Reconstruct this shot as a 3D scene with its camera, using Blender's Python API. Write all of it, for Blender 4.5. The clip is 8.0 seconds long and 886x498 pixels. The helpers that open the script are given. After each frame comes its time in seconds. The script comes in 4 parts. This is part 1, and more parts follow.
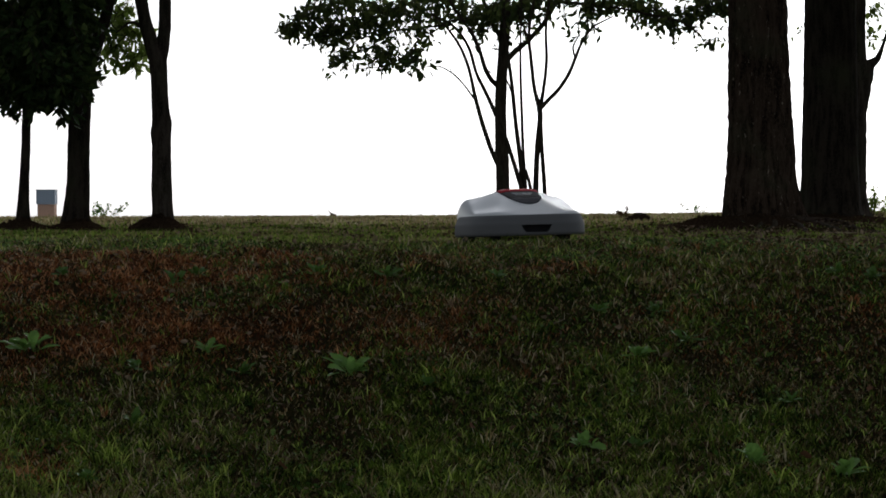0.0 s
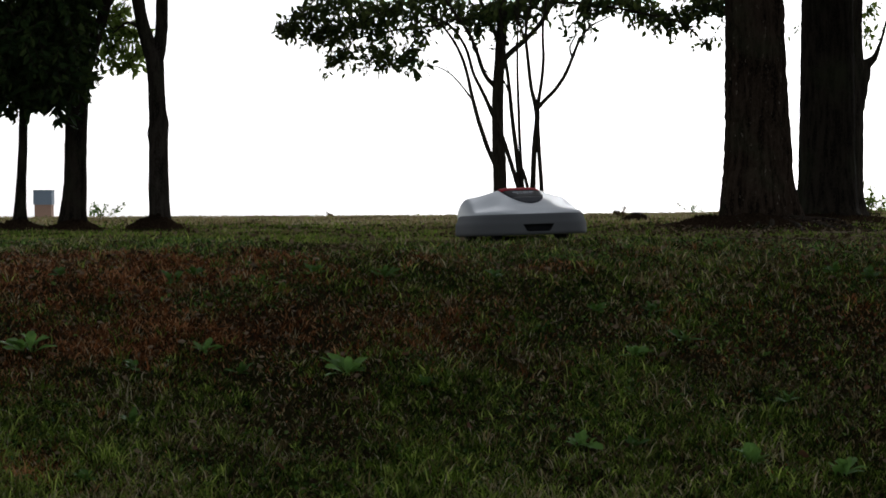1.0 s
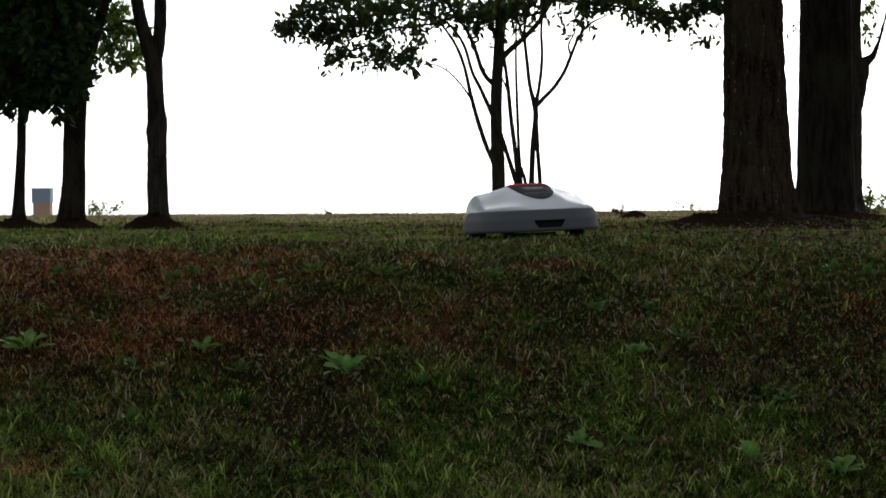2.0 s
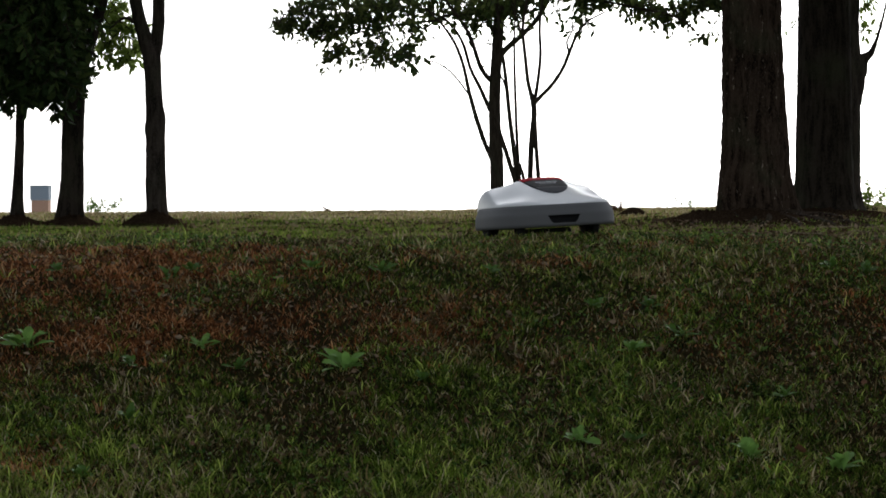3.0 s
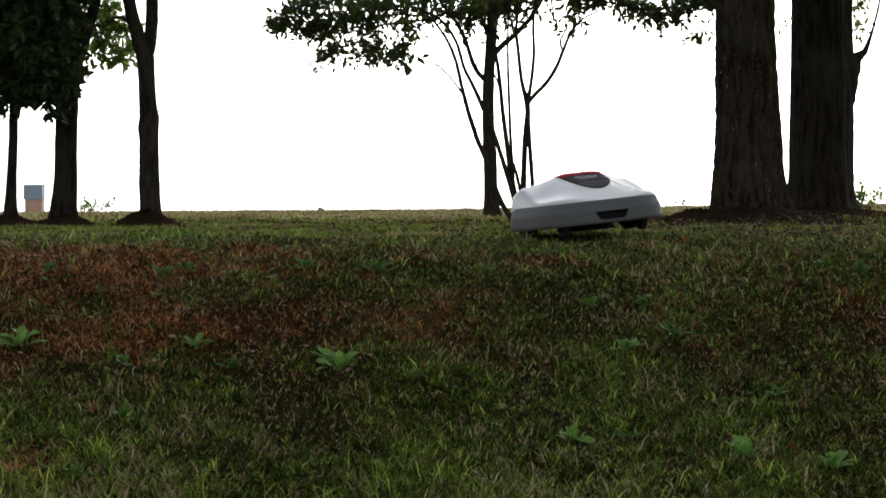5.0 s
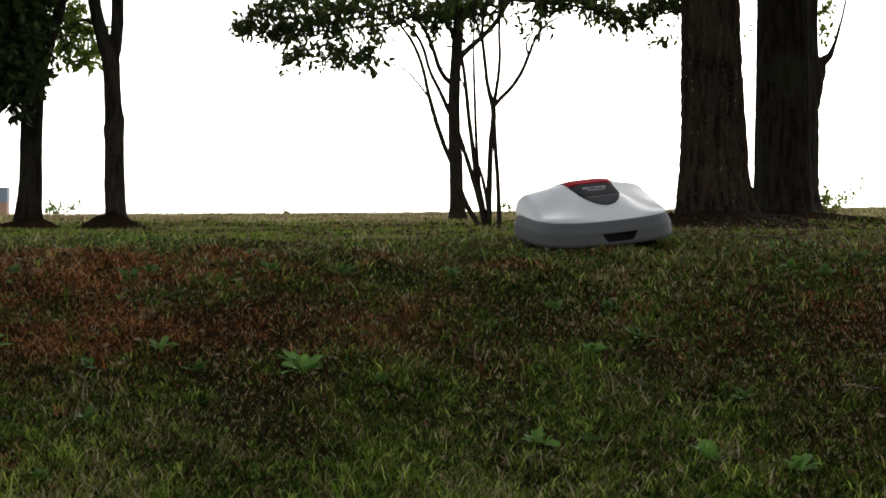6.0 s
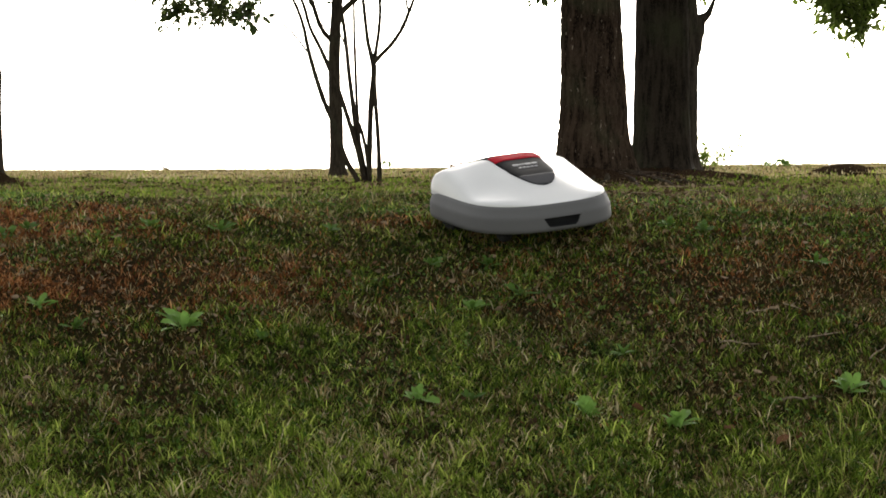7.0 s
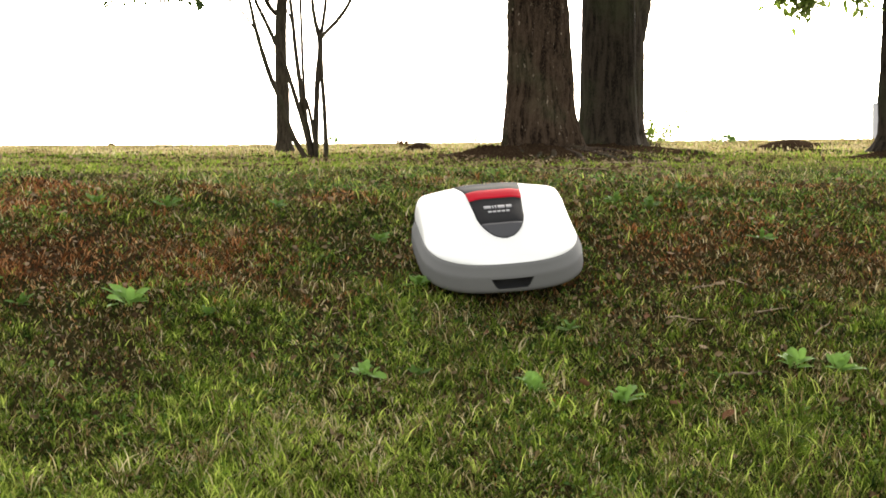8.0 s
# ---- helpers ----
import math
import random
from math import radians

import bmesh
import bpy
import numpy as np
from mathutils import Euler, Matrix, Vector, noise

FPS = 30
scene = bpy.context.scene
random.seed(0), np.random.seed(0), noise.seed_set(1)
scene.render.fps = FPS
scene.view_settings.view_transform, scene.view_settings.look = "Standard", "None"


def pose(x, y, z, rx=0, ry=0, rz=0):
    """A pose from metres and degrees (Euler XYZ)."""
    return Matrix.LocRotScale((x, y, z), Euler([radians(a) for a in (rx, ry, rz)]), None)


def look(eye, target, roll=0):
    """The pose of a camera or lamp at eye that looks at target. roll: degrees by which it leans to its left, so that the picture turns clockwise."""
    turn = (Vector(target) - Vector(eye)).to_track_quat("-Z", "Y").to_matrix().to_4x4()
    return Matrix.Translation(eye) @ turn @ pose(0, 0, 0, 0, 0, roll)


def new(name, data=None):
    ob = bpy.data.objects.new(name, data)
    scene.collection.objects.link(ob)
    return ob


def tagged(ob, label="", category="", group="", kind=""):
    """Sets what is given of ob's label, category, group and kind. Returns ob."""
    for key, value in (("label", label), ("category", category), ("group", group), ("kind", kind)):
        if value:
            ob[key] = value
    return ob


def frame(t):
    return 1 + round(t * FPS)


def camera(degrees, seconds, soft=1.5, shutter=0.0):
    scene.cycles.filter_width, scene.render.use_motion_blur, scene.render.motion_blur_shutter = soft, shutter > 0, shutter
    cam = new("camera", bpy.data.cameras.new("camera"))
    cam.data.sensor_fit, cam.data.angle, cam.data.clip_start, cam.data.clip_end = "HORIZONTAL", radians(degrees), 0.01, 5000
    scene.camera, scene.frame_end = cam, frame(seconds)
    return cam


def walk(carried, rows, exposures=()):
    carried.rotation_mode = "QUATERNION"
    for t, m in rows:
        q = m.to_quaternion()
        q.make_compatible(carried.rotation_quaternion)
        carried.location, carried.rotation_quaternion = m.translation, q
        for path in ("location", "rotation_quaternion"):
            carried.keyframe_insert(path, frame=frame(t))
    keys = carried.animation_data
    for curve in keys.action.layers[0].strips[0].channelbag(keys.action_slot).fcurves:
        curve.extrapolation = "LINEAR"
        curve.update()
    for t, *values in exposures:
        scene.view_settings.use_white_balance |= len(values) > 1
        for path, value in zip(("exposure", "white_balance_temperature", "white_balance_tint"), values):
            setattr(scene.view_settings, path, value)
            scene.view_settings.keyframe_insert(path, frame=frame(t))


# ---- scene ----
FIELD = 19.77                      # degrees across the picture: a long zoom
EYE = 1.5
cam = camera(FIELD, 8.0, soft=1.75)
# seconds, yaw (left +), pitch, roll: a hand-held camera that stands and pans
PAN = [
    (0.0, 0.0, -0.970, 0.0), (0.5, -0.044, -0.960, 0.06), (1.0, -0.065, -0.972, 0.07),
    (1.5, -0.087, -0.986, 0.09), (1.7, -0.090, -0.994, 0.09), (2.8, -0.124, -1.074, 0.12),
    (3.0, -0.130, -1.082, 0.13), (3.5, -0.160, -1.101, 0.16), (4.0, -0.209, -1.101, 0.16),
    (4.5, -0.244, -1.106, 0.18), (4.7, -0.252, -1.106, 0.18), (5.4, -0.300, -1.104, 0.15),
    (5.8, -0.500, -1.083, 0.12), (6.0, -1.045, -1.030, 0.09), (6.5, -2.628, -1.487, 0.05),
    (7.0, -3.742, -2.004, 0.01), (7.5, -4.187, -2.257, 0.02), (8.0, -4.943, -2.551, -0.03),
]
EXPOSURES = [(0.0, -0.95, 6000, 10), (1.5, -0.75, 6000, 10), (3.0, -0.25, 6100, 10), (4.5, 0.05, 6200, 10), (6.0, 0.0, 6400, 10), (6.5, 0.0, 6600, 10), (7.0, 0.85, 6900, 10), (7.5, 1.3, 7100, 10), (8.0, 1.85, 7200, 10)]
walk(cam, [(t, pose(0, 0, EYE, 90 + p, r, y)) for t, y, p, r in PAN], EXPOSURES)

# ---- light: a bright hazy sky ahead, no hard sun ----
SUN_AZ, SUN_EL = 12.0, 24.0        # degrees to the right of straight ahead, and up
world = bpy.data.worlds.new("world")
scene.world = world
world.use_nodes = True
wn = world.node_tree.nodes
sky = wn.new("ShaderNodeTexSky")
sky.sky_type, sky.sun_disc = "NISHITA", False
sky.sun_elevation, sky.sun_rotation = radians(SUN_EL), radians(SUN_AZ)
sky.air_density, sky.dust_density, sky.ozone_density = 1.0, 1.5, 1.0
veil = wn.new("ShaderNodeHueSaturation")          # high cloud: the sky keeps its brightness and loses most of its colour
veil.inputs["Saturation"].default_value = 0.22
world.node_tree.links.new(sky.outputs[0], veil.inputs["Color"])
world.node_tree.links.new(veil.outputs[0], wn["Background"].inputs[0])
wn["Background"].inputs[1].default_value = 0.15
sun = bpy.data.lights.new("sun", "SUN")
sun.energy, sun.angle, sun.color = 1.8, radians(20), (1.0, 0.96, 0.9)
sa, se = radians(SUN_AZ), radians(SUN_EL)
new("sun", sun).matrix_world = look((math.sin(sa) * math.cos(se) * 40, math.cos(sa) * math.cos(se) * 40, math.sin(se) * 40), (0, 0, 0))


# ---- materials ----
def nodes_of(name):
    m = bpy.data.materials.new(name)
    m.use_nodes = True
    nt = m.node_tree
    return m, nt, nt.nodes["Principled BSDF"]


def ramp(nt, fac, *stops):
    r = nt.nodes.new("ShaderNodeValToRGB")
    el = r.color_ramp.elements
    while len(el) < len(stops):
        el.new(0.5)
    for e, (p, c) in zip(el, stops):
        e.position, e.color = p, (*c, 1)
    nt.links.new(fac, r.inputs[0])
    return r.outputs[0]


def noise_tex(nt, scale, detail=4, rough=0.55, stretch=None, object_space=False):
    co = nt.nodes.new("ShaderNodeTexCoord")
    n = nt.nodes.new("ShaderNodeTexNoise")
    n.inputs["Scale"].default_value, n.inputs["Detail"].default_value, n.inputs["Roughness"].default_value = scale, detail, rough
    src = co.outputs["Object"] if object_space else None
    if src is None:
        g = nt.nodes.new("ShaderNodeNewGeometry")
        src = g.outputs["Position"]
    if stretch:
        mp = nt.nodes.new("ShaderNodeMapping")
        mp.inputs["Scale"].default_value = stretch
        nt.links.new(src, mp.inputs[0])
        src = mp.outputs[0]
    nt.links.new(src, n.inputs["Vector"])
    return n.outputs["Fac"]


def mixc(nt, fac, a, b, kind="MIX"):
    m = nt.nodes.new("ShaderNodeMix")
    m.data_type, m.blend_type = "RGBA", kind
    for sock, v in ((m.inputs[0], fac), (m.inputs[6], a), (m.inputs[7], b)):
        if isinstance(v, (int, float)):
            sock.default_value = v
        elif isinstance(v, tuple):
            sock.default_value = (*v, 1)
        else:
            nt.links.new(v, sock)
    return m.outputs[2]


def bump(nt, bsdf, height, strength, dist=0.01):
    b = nt.nodes.new("ShaderNodeBump")
    b.inputs["Strength"].default_value, b.inputs["Distance"].default_value = strength, dist
    nt.links.new(height, b.inputs["Height"])
    nt.links.new(b.outputs[0], bsdf.inputs["Normal"])


def leafy(name, lo, mid, hi, patch=(0.6, 1.25), scale=1.7, through_share=0.35, rough=0.65, tuft=False, gloss=0.06):
    """Blades and leaves: a hue for each one, wide patches over all, some light let through."""
    m, nt, b = nodes_of(name)
    if tuft:
        g = nt.nodes.new("ShaderNodeAttribute")
        g.attribute_name = "tone"
        tone = g.outputs["Fac"]
    else:
        tone = nt.nodes.new("ShaderNodeNewGeometry").outputs["Random Per Island"]
    col = ramp(nt, tone, (0.0, lo), (0.5, mid), (1.0, hi))
    k = patch
    pt = ramp(nt, noise_tex(nt, scale, 3), (0.3, (k[0], k[0], k[0])), (0.7, (k[1], k[1], k[1])))
    col = mixc(nt, 1.0, col, pt, "MULTIPLY")
    nt.links.new(col, b.inputs["Base Color"])
    b.inputs["Roughness"].default_value = rough
    b.inputs["Specular IOR Level"].default_value = gloss
    tr = nt.nodes.new("ShaderNodeBsdfTranslucent")
    nt.links.new(col, tr.inputs[0])
    mx = nt.nodes.new("ShaderNodeMixShader")
    mx.inputs[0].default_value = through_share
    nt.links.new(b.outputs[0], mx.inputs[1])
    nt.links.new(tr.outputs[0], mx.inputs[2])
    nt.links.new(mx.outputs[0], nt.nodes["Material Output"].inputs[0])
    return m


def bark(name, dark, light, scale=1.0, strength=0.8, fleck=None):
    m, nt, b = nodes_of(name)
    f = noise_tex(nt, 16 * scale, 5, 0.6, (1, 1, 0.16))
    fine = noise_tex(nt, 70 * scale, 4, 0.6, (1, 1, 0.5))
    moss = noise_tex(nt, 3.0, 3)
    # sharp dark-to-light step: groove shade put into the colour, besides the bark's streaks
    col = ramp(nt, f, (0.40, dark), (0.58, light))
    col = mixc(nt, ramp(nt, fine, (0.45, (0, 0, 0)), (0.7, (0.6, 0.6, 0.6))), col, tuple(c * 1.5 for c in light))
    col = mixc(nt, ramp(nt, moss, (0.5, (0, 0, 0)), (0.75, (0.5, 0.5, 0.5))), col, (0.06, 0.065, 0.035))
    if fleck:                                       # pale scales where the outer bark has come away
        flk = noise_tex(nt, 42, 3, 0.6, (1, 1, 0.35))
        col = mixc(nt, ramp(nt, flk, (0.66, (0, 0, 0)), (0.73, (0.85,) * 3)), col, fleck)
    nt.links.new(col, b.inputs["Base Color"])
    b.inputs["Roughness"].default_value = 0.95
    b.inputs["Specular IOR Level"].default_value = 0.02
    bump(nt, b, f, strength, 0.03)
    return m


def plain(name, col, rough, grain=60, amount=0.12, metal=0.0, coat=0.0, relief=0.0, gloss=0.4):
    """A made surface: its colour with a little grime and grain at two scales."""
    m, nt, b = nodes_of(name)
    a = noise_tex(nt, grain, 3, 0.5, None, True)
    w = noise_tex(nt, 6, 4, 0.6, None, True)
    c = mixc(nt, ramp(nt, a, (0.35, (0, 0, 0)), (0.75, (amount,) * 3)), col, tuple(x * 0.6 for x in col))
    c = mixc(nt, ramp(nt, w, (0.45, (0, 0, 0)), (0.8, (amount,) * 3)), c, tuple(x * 0.7 + 0.02 for x in col))
    nt.links.new(c, b.inputs["Base Color"])
    nt.links.new(ramp(nt, w, (0.3, (rough,) * 3), (0.8, (min(1, rough + 0.12),) * 3)), b.inputs["Roughness"])
    b.inputs["Specular IOR Level"].default_value = gloss
    b.inputs["Metallic"].default_value, b.inputs["Coat Weight"].default_value = metal, coat
    if relief:
        bump(nt, b, a, relief, 0.002)
    return m


def soil(name, turf=True):
    m, nt, b = nodes_of(name)
    a, w, g = noise_tex(nt, 70, 8, 0.75), noise_tex(nt, 1.4, 4), noise_tex(nt, 9, 5, 0.6)
    col = ramp(nt, a, (0.3, (0.012, 0.008, 0.005)), (0.55, (0.050, 0.032, 0.019)), (0.75, (0.16, 0.108, 0.066)))
    grass = ramp(nt, g, (0.3, (0.012, 0.016, 0.004)), (0.7, (0.050, 0.060, 0.014)))
    if turf:
        col = mixc(nt, ramp(nt, w, (0.4, (0.25,) * 3), (0.65, (0.85,) * 3)), col, grass)
    nt.links.new(col, b.inputs["Base Color"])
    b.inputs["Roughness"].default_value = 1.0
    b.inputs["Specular IOR Level"].default_value = 0.0
    bump(nt, b, a, 1.0, 0.02)
    return m


SOIL = soil("turf_soil")
DIRT = soil("dug_earth", False)
# turf mottling: natural variation, plus dark hollows and bright flecks put into colour
GRASS = leafy("green_grass", (0.012, 0.026, 0.003), (0.152, 0.230, 0.024), (0.49, 0.56, 0.12), (0.36, 1.62), 15.0, 0.35, 0.5, True, 0.10)
STRAW = leafy("dry_grass", (0.09, 0.06, 0.022), (0.32, 0.24, 0.10), (0.72, 0.62, 0.38), (0.7, 1.2), 1.7, 0.35, 0.5, True, 0.12)
RUST = leafy("rusty_grass", (0.07, 0.025, 0.009), (0.37, 0.140, 0.045), (0.66, 0.38, 0.17), (0.6, 1.25), 5.0, 0.3, 0.6, True, 0.08)
THATCH = leafy("thatch", (0.028, 0.019, 0.007), (0.17, 0.122, 0.042), (0.56, 0.44, 0.22), (0.4, 1.5), 18.0, 0.25, 0.6, True, 0.08)
MOSS = leafy("mossy_turf", (0.012, 0.023, 0.003), (0.075, 0.125, 0.015), (0.26, 0.33, 0.05), (0.36, 1.6), 20.0, 0.25, 0.5, True, 0.08)
HERB = leafy("broad_herb", (0.085, 0.185, 0.035), (0.185, 0.33, 0.07), (0.34, 0.49, 0.15), (0.75, 1.25), 25.0, 0.4, 0.5, False, 0.14)
COVER = leafy("creeping_herb", (0.020, 0.048, 0.010), (0.085, 0.165, 0.028), (0.22, 0.32, 0.08), (0.6, 1.3), 2.3, 0.3, 0.5, False, 0.12)
LITTER = leafy("leaf_litter", (0.03, 0.019, 0.010), (0.11, 0.070, 0.036), (0.34, 0.25, 0.16), (0.7, 1.2), 3.0, 0.1, 0.9)
LEAF = leafy("tree_leaf", (0.022, 0.04, 0.012), (0.04, 0.07, 0.02), (0.08, 0.11, 0.03), (0.7, 1.2), 1.0, 0.3, 0.45)
# olive tint: back light on the crown is put into the colour
LEAF_OLIVE = leafy("olive_tree_leaf", (0.03, 0.05, 0.014), (0.07, 0.10, 0.026), (0.15, 0.18, 0.05), (0.6, 1.3), 1.2, 0.5, 0.45)
# paler leaf, with light shining through it put into the colour
LEAF_PALE_LIT = leafy("pale_lit_tree_leaf", (0.12, 0.18, 0.03), (0.21, 0.29, 0.055), (0.32, 0.40, 0.11), (0.7, 1.2), 1.0, 0.65, 0.5)
FALLEN = leafy("fallen_leaf", (0.10, 0.045, 0.02), (0.18, 0.09, 0.05), (0.30, 0.20, 0.13), (0.8, 1.2), 5.0, 0.1, 0.8)
BARK_BIG = bark("furrowed_bark", (0.009, 0.006, 0.004), (0.058, 0.040, 0.027), 1.5, 0.9, (0.34, 0.27, 0.20))
BARK_DARK = bark("smooth_dark_bark", (0.010, 0.008, 0.006), (0.038, 0.030, 0.022), 1.6, 0.5)
BARK_GREY = bark("grey_bark", (0.018, 0.015, 0.012), (0.065, 0.052, 0.04), 1.6, 0.5)
BARK_STEM = bark("young_bark", (0.02, 0.016, 0.012), (0.055, 0.044, 0.03), 3.0, 0.3)
BARK_PALE = bark("dead_wood", (0.10, 0.07, 0.045), (0.32, 0.25, 0.17), 4.0, 0.3)
WHITE = plain("white_plastic", (0.78, 0.78, 0.76), 0.28, 150, 0.05, coat=0.15)
GREY = plain("grey_plastic", (0.125, 0.124, 0.122), 0.6, 200, 0.1, relief=0.1)
PANEL = plain("dark_panel", (0.012, 0.012, 0.013), 0.6, 200, 0.1, gloss=0.06)
PANEL_TIP = plain("panel_grey", (0.062, 0.062, 0.066), 0.6, 200, 0.1, gloss=0.08)
RED = plain("red_panel", (0.44, 0.009, 0.022), 0.55, 200, 0.1, gloss=0.06)
SILVER = plain("silver_print", (0.27, 0.27, 0.28), 0.45, 200, 0.05)
BLACK = plain("black_plastic", (0.012, 0.012, 0.013), 0.6, 100, 0.2)
RUBBER = plain("tyre_rubber", (0.02, 0.02, 0.02), 0.8, 100, 0.3, relief=0.3)
# brick and cladding are paled: distance haze put into the wall colours
BRICK = plain("orange_brick_wall", (0.85, 0.52, 0.36), 0.9, 3, 0.3)
CLAD = plain("blue_grey_cladding", (0.48, 0.56, 0.64), 0.6, 3, 0.2)
CONCRETE = plain("pale_concrete", (0.5, 0.5, 0.52), 0.9, 3, 0.2)
GLASS = plain("dark_window_glass", (0.2, 0.23, 0.27), 0.2, 3, 0.1)


# ---- building helpers ----
def part(name, bm, material, parent=None, label="", smooth=True):
    me = bpy.data.meshes.new(name)
    bmesh.ops.recalc_face_normals(bm, faces=bm.faces[:])
    bm.to_mesh(me)
    bm.free()
    return mesh_part(name, me, material, parent, label, smooth)


def mesh_part(name, me, material, parent=None, label="", smooth=True):
    me.materials.append(material)
    if smooth:
        me.polygons.foreach_set("use_smooth", [True] * len(me.polygons))
    ob = new(name, me)
    ob.parent = parent
    if label:
        tagged(ob, label)
    return ob


def from_arrays(name, verts, faces):
    me = bpy.data.meshes.new(name)
    me.from_pydata(verts.tolist() if hasattr(verts, "tolist") else verts, [], faces.tolist() if hasattr(faces, "tolist") else faces)
    me.update()
    return me


def base(name, m=None):
    ob = new(name)
    ob.empty_display_size = 0.1
    if m is not None:
        ob.matrix_basis = m
    return ob


def smoothstep(a, b, v):
    t = np.clip((v - a) / (b - a), 0, 1)
    return t * t * (3 - 2 * t)


# ---- the ground: a lower lawn, a bank, an upper lawn that falls away far off ----
KNOTS_Y = [-4000, 5.0, 5.7, 6.2, 6.6, 7.0, 7.4, 7.8, 8.2, 8.6, 9.0, 9.4, 9.8, 10.4, 11.5, 14, 50, 60, 200, 4500]
KNOTS_Z = [0, 0, 0.05, 0.18, 0.34, 0.505, 0.665, 0.82, 0.970, 1.120, 1.255, 1.312, 1.328, 1.330, 1.315, 1.31, 1.31, 1.25, 0.3, -30]


def mounds(x, y):
    """Raised earth round the tree feet and the two heaps."""
    z = np.zeros_like(x)
    for mx, my, r, h in ((2.2, 17.7, 0.75, 0.10), (3.1, 20.2, 0.8, 0.08), (-2.10, 18.9, 0.2, 0.05), (-2.68, 18.5, 0.22, 0.04), (-3.0, 18.2, 0.2, 0.04), (5.85, 26.0, 0.6, 0.08)):
        z = z + h * np.exp(-((x - mx) ** 2 + (y - my) ** 2) / (r * r))
    return z


def height(x, y):
    x, y = np.asarray(x, float), np.asarray(y, float)
    z = sum(np.interp(y + o, KNOTS_Y, KNOTS_Z) for o in (-0.3, -0.15, 0.0, 0.15, 0.3)) / 5
    z = z + np.where(x > 0, 0.0095, 0.004) * np.clip(x, -15, 25) * smoothstep(13, 45, y)
    bank = smoothstep(5.5, 7, y)
    z = z + bank * (0.012 * np.sin(x * 3.1 + y * 1.7) + 0.008 * np.sin(x * 7.3 - y * 5.1 + 1) + 0.006 * np.sin(x * 13 + y * 11))
    return z + mounds(x, y)


def ground():
    def axis(fine_lo, fine_hi, step, far, growth=1.22):
        v = list(np.arange(fine_lo, fine_hi, step))
        d, a, lo, hi = step, [], fine_lo, fine_hi
        up, down = [], []
        while hi < far or lo > -far:
            d *= growth
            hi, lo = hi + d, lo - d
            up.append(min(hi, far)), down.append(max(lo, -far))
        return np.array(sorted(set(down + v + up)))
    xs = axis(-2.6, 3.6, 0.05, 4400)
    ys = axis(6.2, 13.0, 0.05, 4400, 1.12)
    X, Y = np.meshgrid(xs, ys)
    Z = height(X, Y)
    near = smoothstep(6, 7, Y) * (1 - smoothstep(13, 16, Y))
    Z += near * (0.0025 * np.random.RandomState(3).randn(*Z.shape) - 0.004)
    nx, ny = len(xs), len(ys)
    idx = np.arange(nx * ny).reshape(ny, nx)
    f = np.stack([idx[:-1, :-1], idx[:-1, 1:], idx[1:, 1:], idx[1:, :-1]], -1).reshape(-1, 4)
    me = from_arrays("ground", np.stack([X, Y, Z], -1).reshape(-1, 3), f)
    g = mesh_part("ground", me, SOIL)
    tagged(g, "rough park lawn with a grassy bank and bare earth patches", "ground", kind="structure")


ground()


# ---- grass ----
def value_noise(x, y, scale, seed):
    r = np.random.RandomState(seed)
    tab = r.rand(64, 64)
    u, v = x * scale, y * scale
    i, j = np.floor(u).astype(int), np.floor(v).astype(int)
    a, b = u - i, v - j
    a, b = a * a * (3 - 2 * a), b * b * (3 - 2 * b)
    g = lambda p, q: tab[p % 64, q % 64]
    return (g(i, j) * (1 - a) + g(i + 1, j) * a) * (1 - b) + (g(i, j + 1) * (1 - a) + g(i + 1, j + 1) * a) * b


def rusty(x, y):
    """How far the turf has turned rusty, 0 to 1: broad dry stretches of the bank."""
    v = np.zeros_like(x)
    for cx, cy, rx, ry, s in ((-1.42, 8.99, 0.55, 0.45, 1.0), (-0.93, 8.53, 0.5, 0.28, 0.85), (-0.70, 9.44, 0.22, 0.2, 0.8), (-1.38, 9.63, 0.5, 0.16, 0.7), (-0.24, 8.50, 0.6, 0.3, 0.45), (-0.98, 9.18, 0.6, 0.3, 0.85), (-1.65, 8.36, 0.4, 0.3, 0.7), (-0.10, 9.27, 0.4, 0.3, 0.25),
                              (0.40, 9.23, 0.14, 0.13, 0.6), (0.98, 8.56, 0.5, 0.3, 0.2), (1.85, 8.74, 0.5, 0.4, 0.3), (0.86, 9.73, 0.8, 0.5, 0.15), (2.02, 9.63, 0.7, 0.4, 0.3), (-1.25, 7.55, 0.25, 0.12, 0.3)):
        v = np.maximum(v, s * np.exp(-((x - cx) / rx) ** 2 - ((y - cy) / ry) ** 2))
    return np.clip(1.6 * v * (0.35 + 1.2 * value_noise(x, y, 6, 5)), 0, 1)


